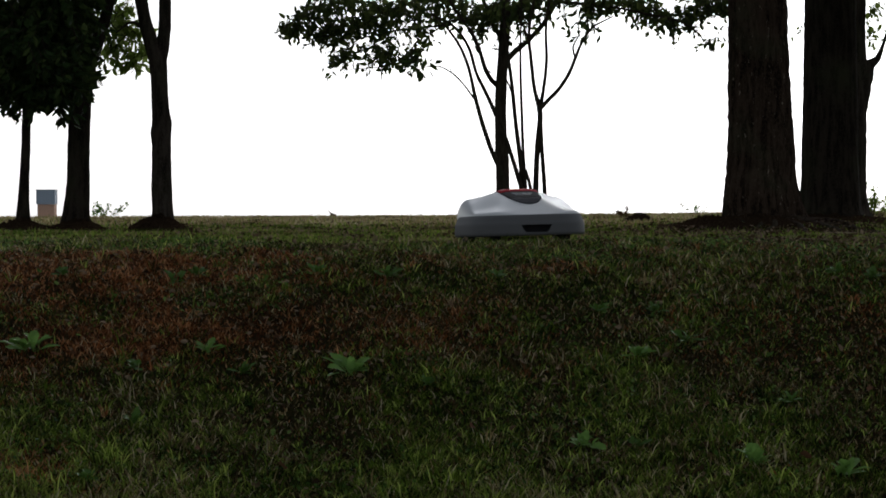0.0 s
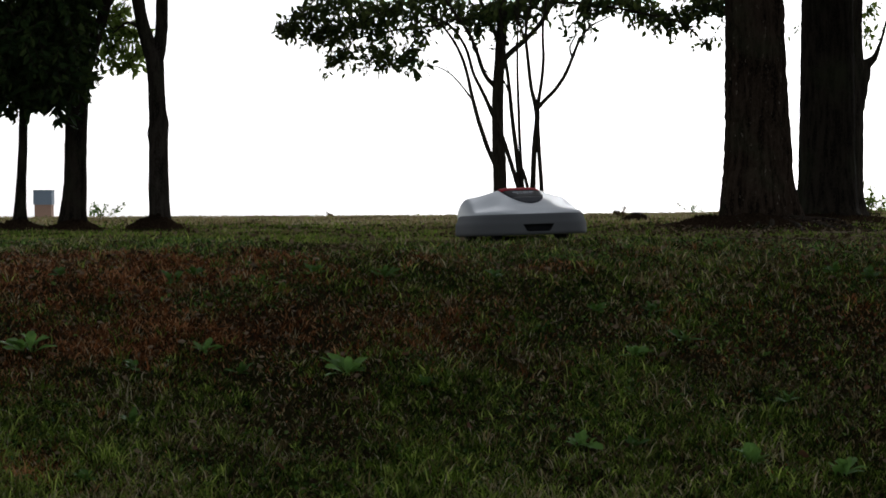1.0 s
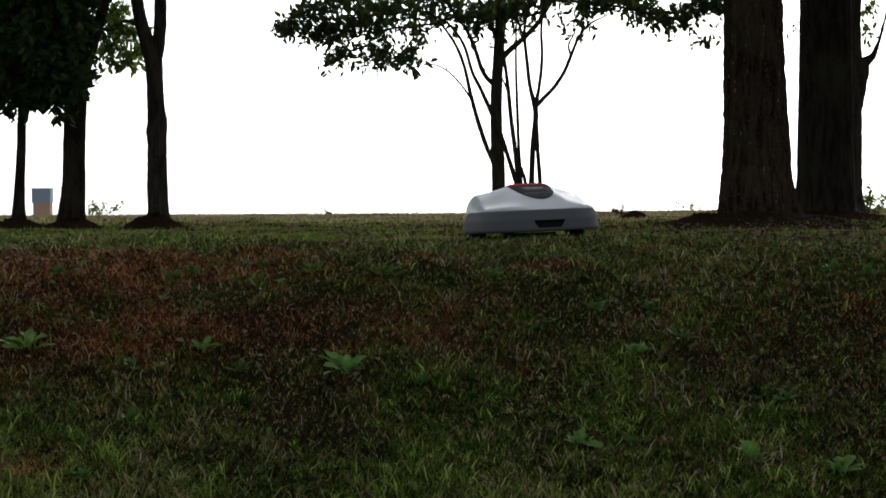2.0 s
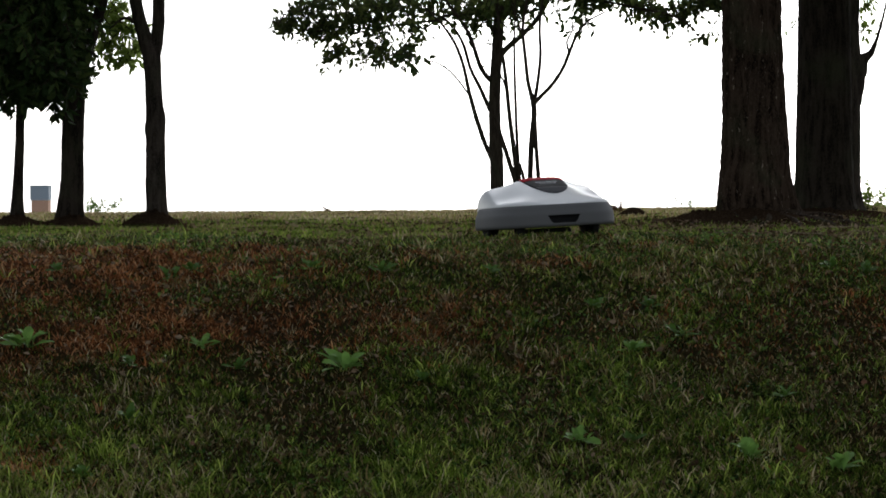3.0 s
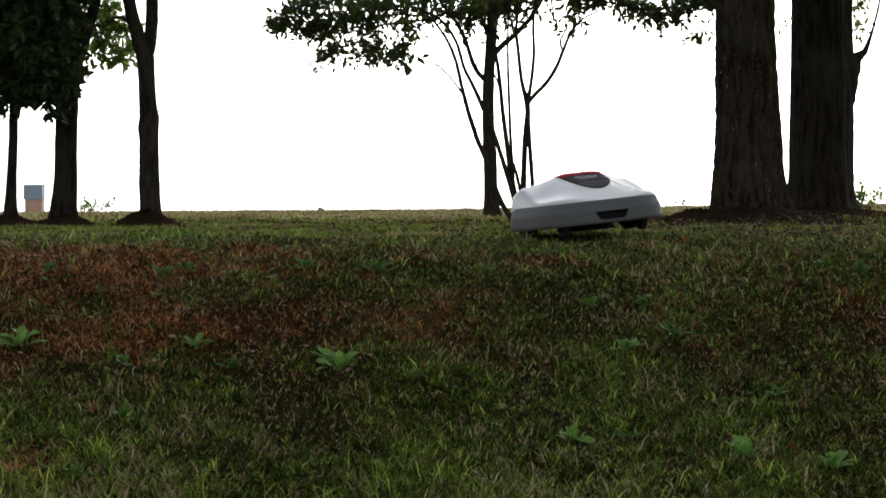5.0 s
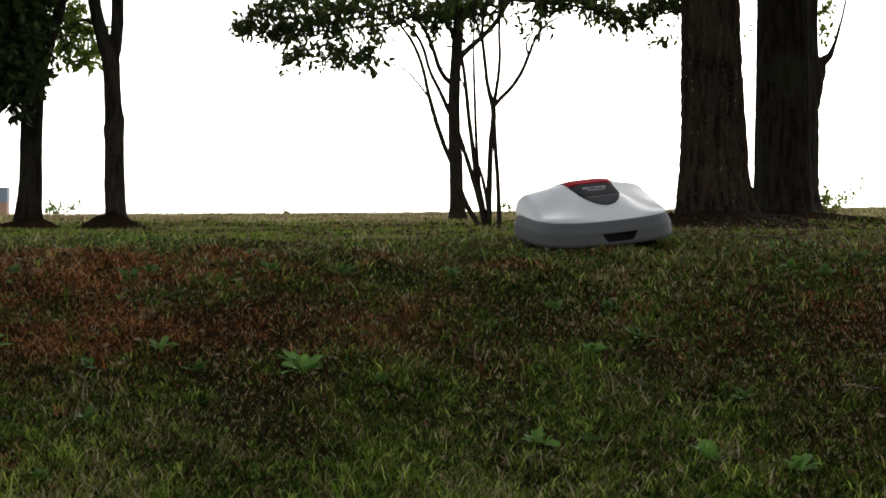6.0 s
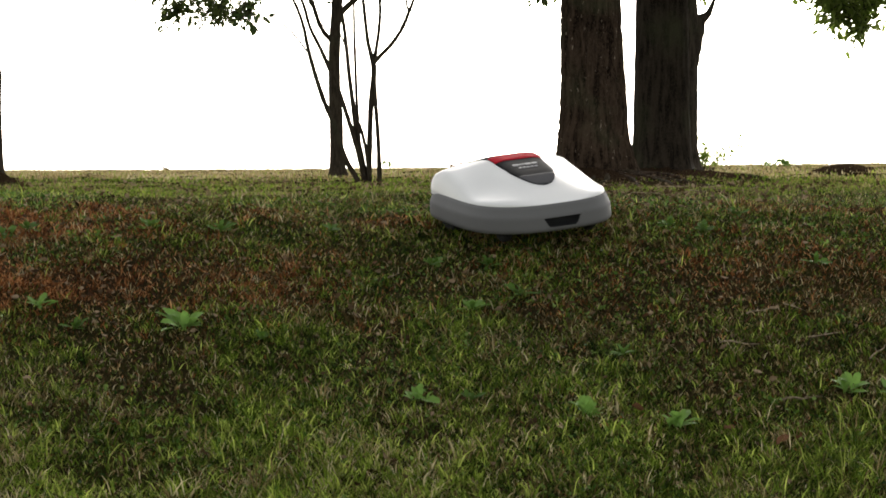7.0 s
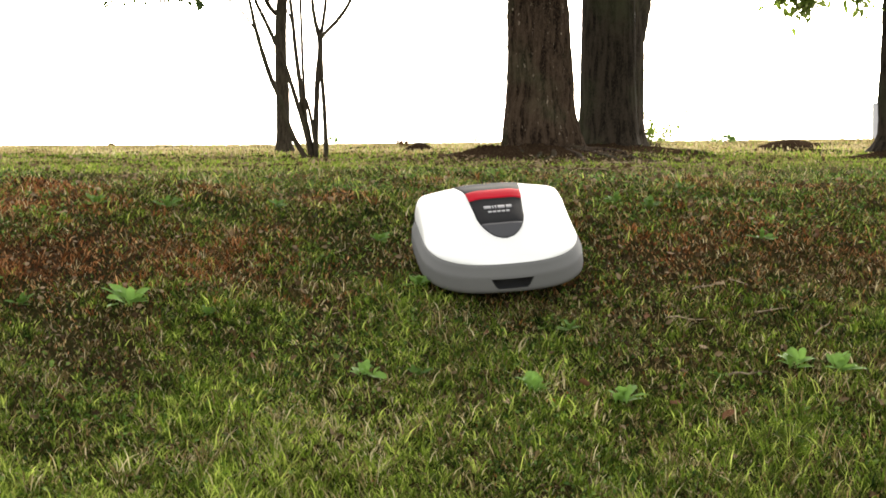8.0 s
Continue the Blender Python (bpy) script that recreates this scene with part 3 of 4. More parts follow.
# ---- trees ----
def left_trees():
    t = tree_base("young_tree", "slim young tree with dark low-hanging leaves in worn turf")
    limb("trunk", t, BARK_DARK, line(18.3, (42, 414, .058), (41, 385, .046), (43, 325, .037), (45, 284, .035), (47, 230, .032), (47, 120, .03), (50, -60, .026), (52, -300, .015)), sides=14, rings=50, rough=.03, flare=.25, knobs=5, seed=4)
    limb("limb", t, BARK_DARK, line(18.3, (45, 150, .02), (90, 60, .016), (140, -60, .01, .3)), sides=8, rings=14, seed=5)
    limb("limb", t, BARK_DARK, line(18.3, (45, 110, .02), (0, 30, .016), (-70, -40, .01, -.3)), sides=8, rings=14, seed=6)
    b = [(*place(60, 88, 18.2), .50, .6, .36, 260), (*place(-40, 70, 18.3), .5, .6, .4, 210), (*place(25, 160, 18.0), .30, .3, .17, 60), (*place(112, 150, 18.0), .16, .3, .22, 45), (*place(60, -150, 18.3), 1.1, 1.1, .7, 260), (*place(40, -420, 18.3), .9, .9, .6, 150), (*place(100, 0, 18.2), .3, .4, .3, 90)]
    crown(t, b, 50, LEAF, .085, 15, .34, .9, .42)

    t = tree_base("park_tree", "dark-barked park tree forking into leafy limbs")
    limb("trunk", t, BARK_DARK, line(18.6, (133, 416, .12), (134, 395, .10), (138, 340, .086), (140, 250, .082), (143, 180, .082), (150, 120, .078), (150, 40, .07), (150, -150, .055), (150, -500, .03)), sides=24, rings=70, rough=.03, flare=.22, seed=7)
    limb("limb", t, BARK_DARK, line(18.6, (153, 140, .05), (172, 80, .045), (192, 15, .04), (212, -60, .035), (260, -260, .02)), sides=12, rings=30, seed=8)
    limb("limb", t, BARK_DARK, line(18.6, (148, 90, .045), (110, 0, .035), (40, -160, .02)), sides=10, rings=24, seed=9)
    b = [(*place(200, -250, 18.8), 1.2, 1.4, .8, 330), (*place(60, -500, 18.8), 1.2, 1.4, .8, 260), (*place(140, 40, 18.9), .16, .3, .2, 40)]
    crown(t, b, 54, LEAF, .09, 14, .45, .5, .42)

    t = tree_base("forked_tree", "grey-barked forked tree with a knobbly trunk")
    limb("trunk", t, BARK_GREY, line(19.0, (288, 414, .105), (288, 396, .083), (286, 336, .076), (286, 288, .073), (286, 240, .070), (284, 192, .066), (282, 144, .064), (279, 108, .068), (270, 82, .058), (259, 45, .050), (247, -20, .048), (240, -200, .035), (225, -450, .018)), sides=24, rings=110, rough=.015, flare=.2, knobs=14, seed=11)
    limb("limb", t, BARK_GREY, line(19.0, (281, 120, .055), (288, 88, .05), (292, 48, .048), (293, -10, .046), (300, -200, .035), (330, -450, .018)), sides=18, rings=40, rough=.04, knobs=3, seed=12)
    limb("limb", t, BARK_GREY, line(19.6, (262, 60, .015), (235, 40, .012), (205, 60, .006)), sides=6, rings=12, seed=13)
    b = [(*place(213, 55, 20.2), .20, .35, .27, 52), (*place(195, -30, 20.2), .3, .4, .25, 50), (*place(238, 110, 20.2), .07, .2, .13, 9)]
    crown(t, b, 57, LEAF_PALE_LIT, .075, 11, .3, .6, .42)
    b = [(*place(300, -330, 19.2), 1.3, 1.4, .9, 330), (*place(240, -560, 19.2), 1.1, 1.2, .7, 200)]
    crown(t, b, 59, LEAF, .09, 14, .45, .5, .42)


def middle_tree():
    D = 28.0
    t = tree_base("spreading_tree", "small spreading tree with broad leaves and slender trunk")
    limb("trunk", t, BARK_STEM, line(D, (892, 396, .115), (891, 380, .092), (889, 300, .075), (886, 230, .066), (886, 180, .066), (889, 120, .062), (893, 60, .06), (893, -40, .055), (880, -200, .04), (890, -420, .02)), sides=18, rings=60, rough=.03, flare=.1, knobs=4, seed=21)
    def branch(k, *pts):
        limb("branch", t, BARK_STEM, line(28.0, *[(*p, (0.12 * i * (-1) ** k)) for i, p in enumerate(pts)]), sides=8, rings=26, rough=.05, knobs=1, seed=30 + k)

    branch(0, (878, 205, .026), (860, 165, .022), (844, 133, .02), (828, 82, .018), (800, 45, .016), (745, 20, .012), (690, -20, .008))
    branch(1, (880, 152, .03), (868, 140, .026), (859, 124, .024), (850, 95, .022), (835, 60, .02), (800, 10, .015), (770, -60, .01))
    branch(2, (893, 112, .036), (905, 98, .034), (935, 72, .03), (960, 45, .028), (985, 5, .024), (1040, -60, .018), (1120, -120, .01))
    branch(3, (890, 60, .03), (915, 20, .026), (935, -40, .02), (990, -160, .01))
    branch(4, (888, 75, .03), (868, 30, .026), (840, -30, .02), (800, -130, .01))
    branch(5, (985, 5, .02), (1060, 10, .016), (1140, 25, .012), (1215, 45, .008), (1262, 90, .004))
    branch(6, (800, 45, .014), (700, 55, .012), (620, 70, .009), (550, 60, .006), (508, 62, .004))
    branch(7, (745, 20, .012), (740, 70, .01), (700, 110, .007), (610, 125, .004))
    branch(8, (850, 95, .012), (858, 120, .009), (870, 130, .006))
    branch(9, (820, 35, .012), (790, 40, .010), (760, 60, .008), (735, 40, .006), (715, 20, .005))
    branch(10, (850, 60, .012), (870, 30, .010), (900, 5, .008), (925, -30, .006))
    branch(11, (935, 72, .014), (920, 30, .012), (905, -10, .010))
    b = []
    b += [(*place(545, 40, D), .30, .5, .16, 34), (*place(510, 50, D), .14, .3, .08, 10), (*place(585, 62, D), .22, .4, .16, 26), (*place(650, 45, D), .46, .7, .30, 78), (*place(610, 108, D), .16, .3, .13, 18), (*place(680, 98, D), .26, .4, .15, 30), (*place(735, 100, D), .14, .3, .12, 14), (*place(740, 60, D), .16, .3, .12, 12)]
    b += [(*place(715, 15, D), .5, .8, .25, 60), (*place(600, 5, D), .5, .8, .20, 60), (*place(800, 10, D), .5, .9, .22, 55), (*place(860, 35, D), .35, .7, .22, 44), (*place(905, 25, D), .4, .8, .24, 52), (*place(980, 5, D), .45, .8, .2, 50)]
    b += [(*place(1050, 12, D), .2, .5, .12, 22), (*place(1110, 0, D), .4, .6, .16, 46), (*place(1150, 28, D), .22, .4, .14, 28), (*place(1205, 35, D), .28, .4, .18, 34), (*place(1250, 18, D), .26, .5, .18, 26), (*place(1255, 80, D), .08, .3, .08, 6)]
    b += [(*place(1270, 5, D), .3, .4, .15, 25), (*place(650, -185, D), 1.2, 1.3, .6, 330), (*place(900, -235, D), 1.4, 1.4, .8, 380), (*place(1150, -185, D), 1.1, 1.2, .6, 260), (*place(850, -380, D), 1.6, 1.6, .9, 330)]
    crown(t, b, 61, LEAF_OLIVE, .082, 9, .36, .45, .52, .004)

    D = 19.7
    t = tree_base("shrub_clump", "clump of thin bare young stems rising from the lawn")
    def stem(k, *pts):
        limb("stem", t, BARK_STEM, line(19.7, *[(*p, ((k * 37) % 7 - 3) * .02) for p in pts]), sides=9, rings=36, rough=.05, knobs=2, seed=70 + k)

    stem(0, (934, 412, .022), (922, 392, .022), (908, 368, .022), (897, 340, .021), (885, 302, .02), (868, 262, .019), (851, 210, .018), (840, 168, .016), (829, 120, .014), (815, 85, .013), (795, 55, .010), (760, 20, .006))
    stem(1, (941, 411, .022), (934, 375, .021), (922, 330, .02), (908, 285, .018), (897, 250, .016), (886, 215, .012))
    stem(2, (943, 411, .024), (936, 370, .023), (925, 315, .021), (918, 260, .019), (912, 212, .018), (906, 151, .016), (898, 91, .013), (890, 20, .009))
    stem(3, (940, 408, .015), (932, 350, .014), (926, 267, .013), (923, 190, .012), (921, 121, .010), (922, 30, .007), (924, -40, .005))
    stem(4, (950, 411, .015), (945, 370, .015), (937, 325, .014), (930, 300, .012))
    stem(5, (947, 412, .022), (948, 340, .022), (951, 260, .021), (955, 194, .021), (947, 164, .016), (940, 109, .014), (936, 60, .012), (945, 0, .008))
    stem(6, (955, 196, .018), (960, 170, .015), (967, 109, .013), (966, 55, .011), (975, -20, .007))
    stem(7, (955, 194, .02), (968, 180, .017), (989, 158, .016), (1008, 128, .015), (1018, 104, .014), (1028, 79, .012), (1047, 51, .009), (1085, 30, .006))
    stem(8, (966, 411, .02), (964, 340, .018), (959, 265, .017), (956, 205, .016))
    stem(9, (841, 178, .008), (822, 152, .007), (800, 130, .006), (775, 118, .005), (745, 122, .004), (715, 140, .003))
    stem(10, (1018, 104, .009), (1014, 85, .008), (1024, 62, .006), (1022, 40, .005))
    stem(11, (800, 130, .004), (795, 118, .003), (792, 108, .002))
    stem(12, (912, 190, .008), (900, 150, .007), (880, 115, .005))
    b = [(*place(740, 118, D), .12, .2, .06, 6), (*place(1035, 45, D), .10, .2, .10, 7), (*place(960, -60, D), .5, .5, .2, 40)]
    crown(t, b, 80, LEAF, .07, 8, .26, .6, .5, .0025)


def right_trees():
    t = tree_base("big_tree", "big tree with deeply furrowed brown bark and bare roots")
    limb("trunk", t, BARK_BIG, line(18.0, (1348, 416, .27), (1348, 400, .262), (1347, 375, .254), (1346, 340, .245), (1346, 290, .234), (1345, 230, .226), (1343, 150, .216), (1341, 60, .207), (1339, -40, .20), (1335, -300, .17), (1330, -600, .11)), sides=150, rings=300, rough=.006, furrow=.022, flare=.30, seed=91)
    for k, (a, r) in enumerate((((1300, -260), .1), ((1420, -330), .1), ((1330, -420), .09))):
        limb("limb", t, BARK_BIG, line(18.0, (1338, -180 - 60 * k, .12), (a[0], a[1], r), (a[0] + (a[0] - 1338) * 3, a[1] - 200, .04, (-1) ** k * 1.0)), sides=16, rings=20, seed=93 + k)
    b = [(*place(1150, -420, 18), 1.4, 1.8, .9, 300), (*place(1500, -420, 18), 1.5, 1.8, .9, 300), (*place(1350, -650, 17.5), 2.0, 2.2, .9, 420), (*place(1340, -380, 16.4), 1.5, 1.0, .8, 220)]
    crown(t, b, 97, LEAF, .11, 14, .6, .4, .42)
    roots("root", t, 2.23, 18.0, 18, 1.5, .03, 101, BARK_BIG, (2.9, 6.6))

    t = tree_base("dark_tree", "thick dark tree trunk standing behind the furrowed one")
    limb("trunk", t, BARK_DARK, line(20.5, (1472, 404, .29), (1471, 385, .25), (1470, 340, .232), (1469, 250, .222), (1469, 150, .213), (1469, 50, .207), (1470, -60, .20), (1475, -300, .16), (1480, -560, .1)), sides=80, rings=160, rough=.012, furrow=.008, flare=.14, knobs=0, seed=111)
    b = [(*place(1480, -380, 20.5), 1.8, 1.8, .9, 330), (*place(1600, -560, 20.5), 1.8, 1.8, .9, 300)]
    crown(t, b, 113, LEAF, .11, 14, .6, .4, .42)
    roots("root", t, 3.12, 20.4, 7, 0.8, .028, 131, BARK_DARK, (3.3, 6.6))

    t = tree_base("stubbed_tree", "lighter trunk with a broken branch stub and sprouts")
    limb("trunk", t, BARK_GREY, line(22.0, (1506, 404, .19), (1505, 370, .155), (1503, 250, .15), (1502, 160, .152), (1506, 118, .14), (1508, 80, .115), (1510, 0, .105), (1512, -120, .09), (1520, -400, .05)), sides=30, rings=80, rough=.03, flare=.15, seed=121)
    limb("limb", t, BARK_GREY, line(22.0, (1508, 225, .10), (1519, 165, .105), (1530, 130, .085), (1541, 113, .048), (1549, 108, .035), (1560, 86, .018), (1568, 60, .013), (1580, 10, .010), (1590, -60, .006)), sides=14, rings=40, rough=.06, knobs=2, seed=122)
    b = [(*place(1543, 62, 22), .08, .15, .10, 8), (*place(1550, 20, 22), .12, .2, .12, 8), (*place(1420, 45, 22), .05, .1, .03, 2), (*place(1520, -330, 22), 1.4, 1.4, .8, 200)]
    crown(t, b, 125, LEAF_PALE_LIT, .06, 8, .25, .4, .42, .0025)

    t = tree_base("edge_tree", "dark trunk with hanging leaves coloured a lit pale green at the lawn's side")
    limb("trunk", t, BARK_DARK, line(19.0, (1992, 394, .19), (1992, 378, .15), (1992, 300, .135), (1995, 180, .128), (1996, 80, .12), (1996, -60, .11), (2000, -400, .06)), sides=26, rings=70, rough=.04, flare=.2, knobs=5, seed=141)
    limb("limb", t, BARK_DARK, line(19.0, (1996, 60, .04), (1930, -10, .03), (1860, -20, .02), (1790, 30, .010), (1750, 80, .004)), sides=8, rings=30, seed=142)
    b = [(*place(1772, 75, 19), .13, .25, .16, 20), (*place(1800, 100, 19), .16, .3, .16, 30), (*place(1845, 70, 19), .25, .4, .2, 40), (*place(1830, 132, 19), .14, .25, .06, 12), (*place(1920, 110, 19), .12, .2, .10, 12), (*place(1800, 10, 19), .5, .5, .3, 100), (*place(1950, -80, 19), 1.1, 1.1, .5, 200), (*place(1960, -350, 19), 1.5, 1.5, .9, 260)]
    crown(t, b, 145, LEAF_PALE_LIT, .08, 11, .36, .6, .42)


left_trees()
middle_tree()
right_trees()


# ---- small plants, heaps and the far distance ----
def rosette(x, y, size, count, seed, upright=0.55, label="green broad-leaved dock plant in the grass", material=None):
    """A ragged weed: outer leaves lie low, inner ones stand; each an oval blade with a stalk, midrib fold and wavy rim."""
    r = np.random.RandomState(seed)
    t = tagged(base("dock_plant", pose(x, y, float(height(x, y)) + 0.016, 14 if y < 9.3 else 4)), label, "plant", "broad-leaved weeds")
    for k in range(count):
        a = 2.4 * k + 0.7 * r.randn()
        inner = k / count
        L = size * (0.62 - 0.22 * inner + 0.45 * r.rand())
        rise = radians(np.clip(14 + 62 * inner * (0.5 + upright) + 16 * r.randn(), 4, 82))
        W = L * (0.24 + 0.18 * r.rand())
        curl, twist = 0.5 + 0.8 * r.rand(), 0.35 * r.randn()
        ox, oy = 0.14 * size * r.randn(), 0.14 * size * r.randn()
        bm = bmesh.new()
        rows, d, z, up = [], 0.0, 0.0, rise
        n = 9
        for i in range(n):
            s = i / (n - 1)
            blade = max(0.0, (s - 0.22) / 0.78)
            w = 0.5 * W * math.sin(math.pi * min(1.0, blade ** 0.8)) ** 0.75 if 0 < blade < 1 else 0.0
            w = w * (1 + 0.12 * math.sin(17 * s + 3 * k)) + (0.0016 if s < 0.9 else 0.0004)
            row = []
            for o in (-1.0, -0.5, 0.0, 0.5, 1.0):
                tw = twist * s
                lift = (abs(o) ** 1.4 * 0.32 * w) + 0.10 * w * math.sin(9 * s + 4 * o + k) * abs(o)
                row.append(bm.verts.new((ox + math.cos(a) * d - math.sin(a) * o * w * math.cos(tw), oy + math.sin(a) * d + math.cos(a) * o * w * math.cos(tw), z + lift + o * w * math.sin(tw))))
            rows.append(row)
            d, z = d + math.cos(up) * L / (n - 1), z + math.sin(up) * L / (n - 1)
            up -= curl * rise / (n - 1) * (0.5 + s)
        for p, q in zip(rows, rows[1:]):
            for j in range(4):
                bm.faces.new((p[j], p[j + 1], q[j + 1], q[j]))
        part("leaf", bm, material or HERB, t)


def fallen_leaf(x, y, size, seed):
    r = np.random.RandomState(seed)
    bm = bmesh.new()
    ring = []
    n = 12
    for k in range(n):
        a = 6.283 * k / n
        rad = size * 0.5 * (0.75 + 0.25 * math.cos(a) + 0.12 * r.randn())
        ring.append(bm.verts.new((math.cos(a) * rad, math.sin(a) * rad * 0.65, 0.25 * abs(math.sin(a)) * rad + 0.05 * size * r.randn())))
    c = bm.verts.new((0, 0, 0))
    for k in range(n):
        bm.faces.new((c, ring[k], ring[(k + 1) % n]))
    ob = part("fallen_leaf", bm, FALLEN)
    ob.matrix_basis = pose(x, y, float(height(x, y)) + 0.022, 25 + 25 * r.rand(), 20 * r.randn(), 360 * r.rand())
    tagged(ob, "curled dry brown leaf lying on the turf", "fallen leaf", "fallen leaves")


def earth_heap(x, y, rx, ry, h, seed, label):
    r = np.random.RandomState(seed)
    n, m = 60, 16
    V, F = [(x, y, float(height(x, y)) + h)], []
    for i in range(1, m + 1):
        s = i / m
        for k in range(n):
            a = 6.283 * k / n
            px, py = x + rx * s * math.cos(a), y + ry * s * math.sin(a)
            V.append((px, py, float(height(px, py)) + h * (1 - s * s) ** 1.3 + (0.34 * h * abs(r.randn()) * (1 - s) + 0.12 * h * r.randn() if i < m else -0.02)))
    for k in range(n):
        F.append((0, 1 + k, 1 + (k + 1) % n))
        for i in range(m - 1):
            F.append((1 + i * n + k, 1 + (i + 1) * n + k, 1 + (i + 1) * n + (k + 1) % n, 1 + i * n + (k + 1) % n))
    ob = mesh_part("soil_mound", from_arrays("soil_mound", V, F), DIRT)
    tagged(ob, label, "soil mound")


def sprig(x, y, h, count, seed, material, leaf, label="thin weed with small leaves at the lawn's edge", name="weed"):
    t = tagged(base(name), label, "plant", "weeds at the lawn's edge")
    r = np.random.RandomState(seed)
    z = float(height(x, y))
    tips = []
    for k in range(count):
        ex, ey, ez = x + h * 0.5 * r.randn(), y + h * 0.4 * r.randn(), z + h * (0.5 + 0.5 * r.rand())
        limb("stem", t, BARK_STEM, [(x, y, z - .02, h * .012), ((x + ex) / 2 + h * .05 * r.randn(), (y + ey) / 2, z + (ez - z) * .6, h * .009), (ex, ey, ez, h * .004)], sides=4, rings=6, rough=0, seed=seed + k)
        tips += [(x + (ex - x) * s, y + (ey - y) * s, z + (ez - z) * s, h * .08, h * .08, h * .06, 2) for s in (.6, .8, 1.0)]
    P, A, S, T = sprays(tips, seed, leaf, 5, h * .22, -.2)
    mesh_part("leaves", leaf_mesh("leaves", P, A, S, seed, .45), material, t, "", False)


def block(name, x0, x1, y0, y1, z0, z1, material, parent, label="", bevel=0.02):
    bm = bmesh.new()
    bmesh.ops.create_cube(bm, size=1)
    for v in bm.verts:
        v.co = ((x0 + x1) / 2 + v.co.x * (x1 - x0), (y0 + y1) / 2 + v.co.y * (y1 - y0), (z0 + z1) / 2 + v.co.z * (z1 - z0))
    if bevel:
        bmesh.ops.bevel(bm, geom=bm.edges[:], offset=bevel, segments=1, affect="EDGES")
    return part(name, bm, material, parent, label, False)


def far_tower():
    """A squat brick tower with a clad upper storey, beyond the lawn's edge."""
    d = 900.0
    x0, _, zt = place(64, 337, d)
    x1, _, zm = place(97, 362, d)
    g = float(height((x0 + x1) / 2, d)) - 0.5
    t = tagged(base("tower_building"), "distant orange brick tower with a blue-grey clad top", "building")
    block("wall", x0 + .4, x1 - .2, d, d + 6, g, zm, BRICK, t, "orange brick wall")
    top = block("upper_storey", x0, x1, d - .3, d + 6.3, zm + .01, zt, CLAD, t, "blue-grey cladding")
    block("roof_edge", x0 - .15, x1 + .15, d - .5, d + 6.5, zt + .01, zt + .25, CLAD, t)
    for k in range(5):
        xx = x0 + (k + .5) * (x1 - x0) / 5
        block("seam", xx - .06, xx + .06, d - .36, d - .31, zm + .1, zt - .1, CLAD, top, "", 0)
    block("door", x0 + .9, x0 + 1.9, d - .06, d - .01, g + .6, g + 2.8, CLAD, t, "", 0)


def far_flats():
    """A tall pale block of flats with balconies, far off to the side."""
    d = 1400.0
    x0, _, zt = place(1957, 305, d)
    x1 = x0 + 16
    g = float(height(x0, d)) - .5
    t = tagged(base("apartment_building"), "distant pale block of flats with stacked balconies", "building")
    block("wall", x0 + 1.2, x1, d, d + 14, g, zt, CONCRETE, t)
    n = 11
    for k in range(n):
        z = zt - 1.2 - k * 2.9
        block("balcony", x0, x0 + 4, d - 1.2, d - .01, z - .55, z + .55, CONCRETE, t, "", 0)
        block("window", x0 + 1.9, x0 + 3.6, d - .06, d - .005, z + .6, z + 2.0, GLASS, t, "", 0)
        block("window", x0 + 6, x0 + 8, d - .06, d - .005, z + .4, z + 1.9, GLASS, t, "", 0)


def on_bank(a, e):
    """The spot of ground that lies in the direction (a, e) from the eye."""
    for d in np.arange(6.5, 16, 0.01):
        x, y, z = place(a, e, d)
        if z <= float(height(x, y)):
            return x, y
    return x, y


far_tower()
far_flats()
def dock(k, a, e, size, n, up):
    x, y = on_bank(a, e)
    rosette(x, y, size * (0.78 if k in (0, 1, 3, 4, 13, 14) else 0.66), n + 6, 200 + k, 0.30 + up * 0.9, material=HERB if k in (0, 1, 2, 3, 4, 5, 9, 13, 14) else COVER)


dock(0, 1338, 832, .10, 8, .8)
dock(1, 1497, 852, .11, 9, .6)
dock(2, 1030, 800, .10, 8, .8)
dock(3, 618, 672, .13, 9, .6)
dock(4, 52, 630, .13, 9, .55)
dock(5, 366, 632, .09, 8, .35)
dock(6, 430, 672, .08, 7, .5)
dock(7, 240, 662, .08, 7, .35)
dock(8, 311, 508, .09, 6, .7)
dock(9, 1128, 640, .10, 8, .25)
dock(10, 1215, 612, .09, 7, .25)
dock(11, 685, 500, .09, 8, .25)
dock(12, 238, 760, .08, 6, .6)
dock(13, 1810, 790, .11, 8, .6)
dock(14, 1895, 800, .12, 9, .5)
dock(15, 1400, 720, .07, 7, .4)
dock(16, 880, 500, .07, 7, .25)
dock(17, 560, 490, .08, 7, .3)
dock(18, 1060, 560, .08, 7, .25)
dock(19, 1160, 560, .07, 7, .3)
dock(20, 350, 495, .08, 7, .35)
dock(21, 1480, 490, .08, 7, .3)
dock(22, 110, 495, .08, 6, .4)
dock(23, 1130, 800, .07, 6, .4)
dock(24, 760, 690, .07, 6, .4)
dock(25, 150, 860, .07, 6, .5)
dock(26, 1600, 470, .08, 7, .3)
dock(27, 1750, 560, .08, 7, .3)
dock(28, 1545, 500, .08, 7, .35)
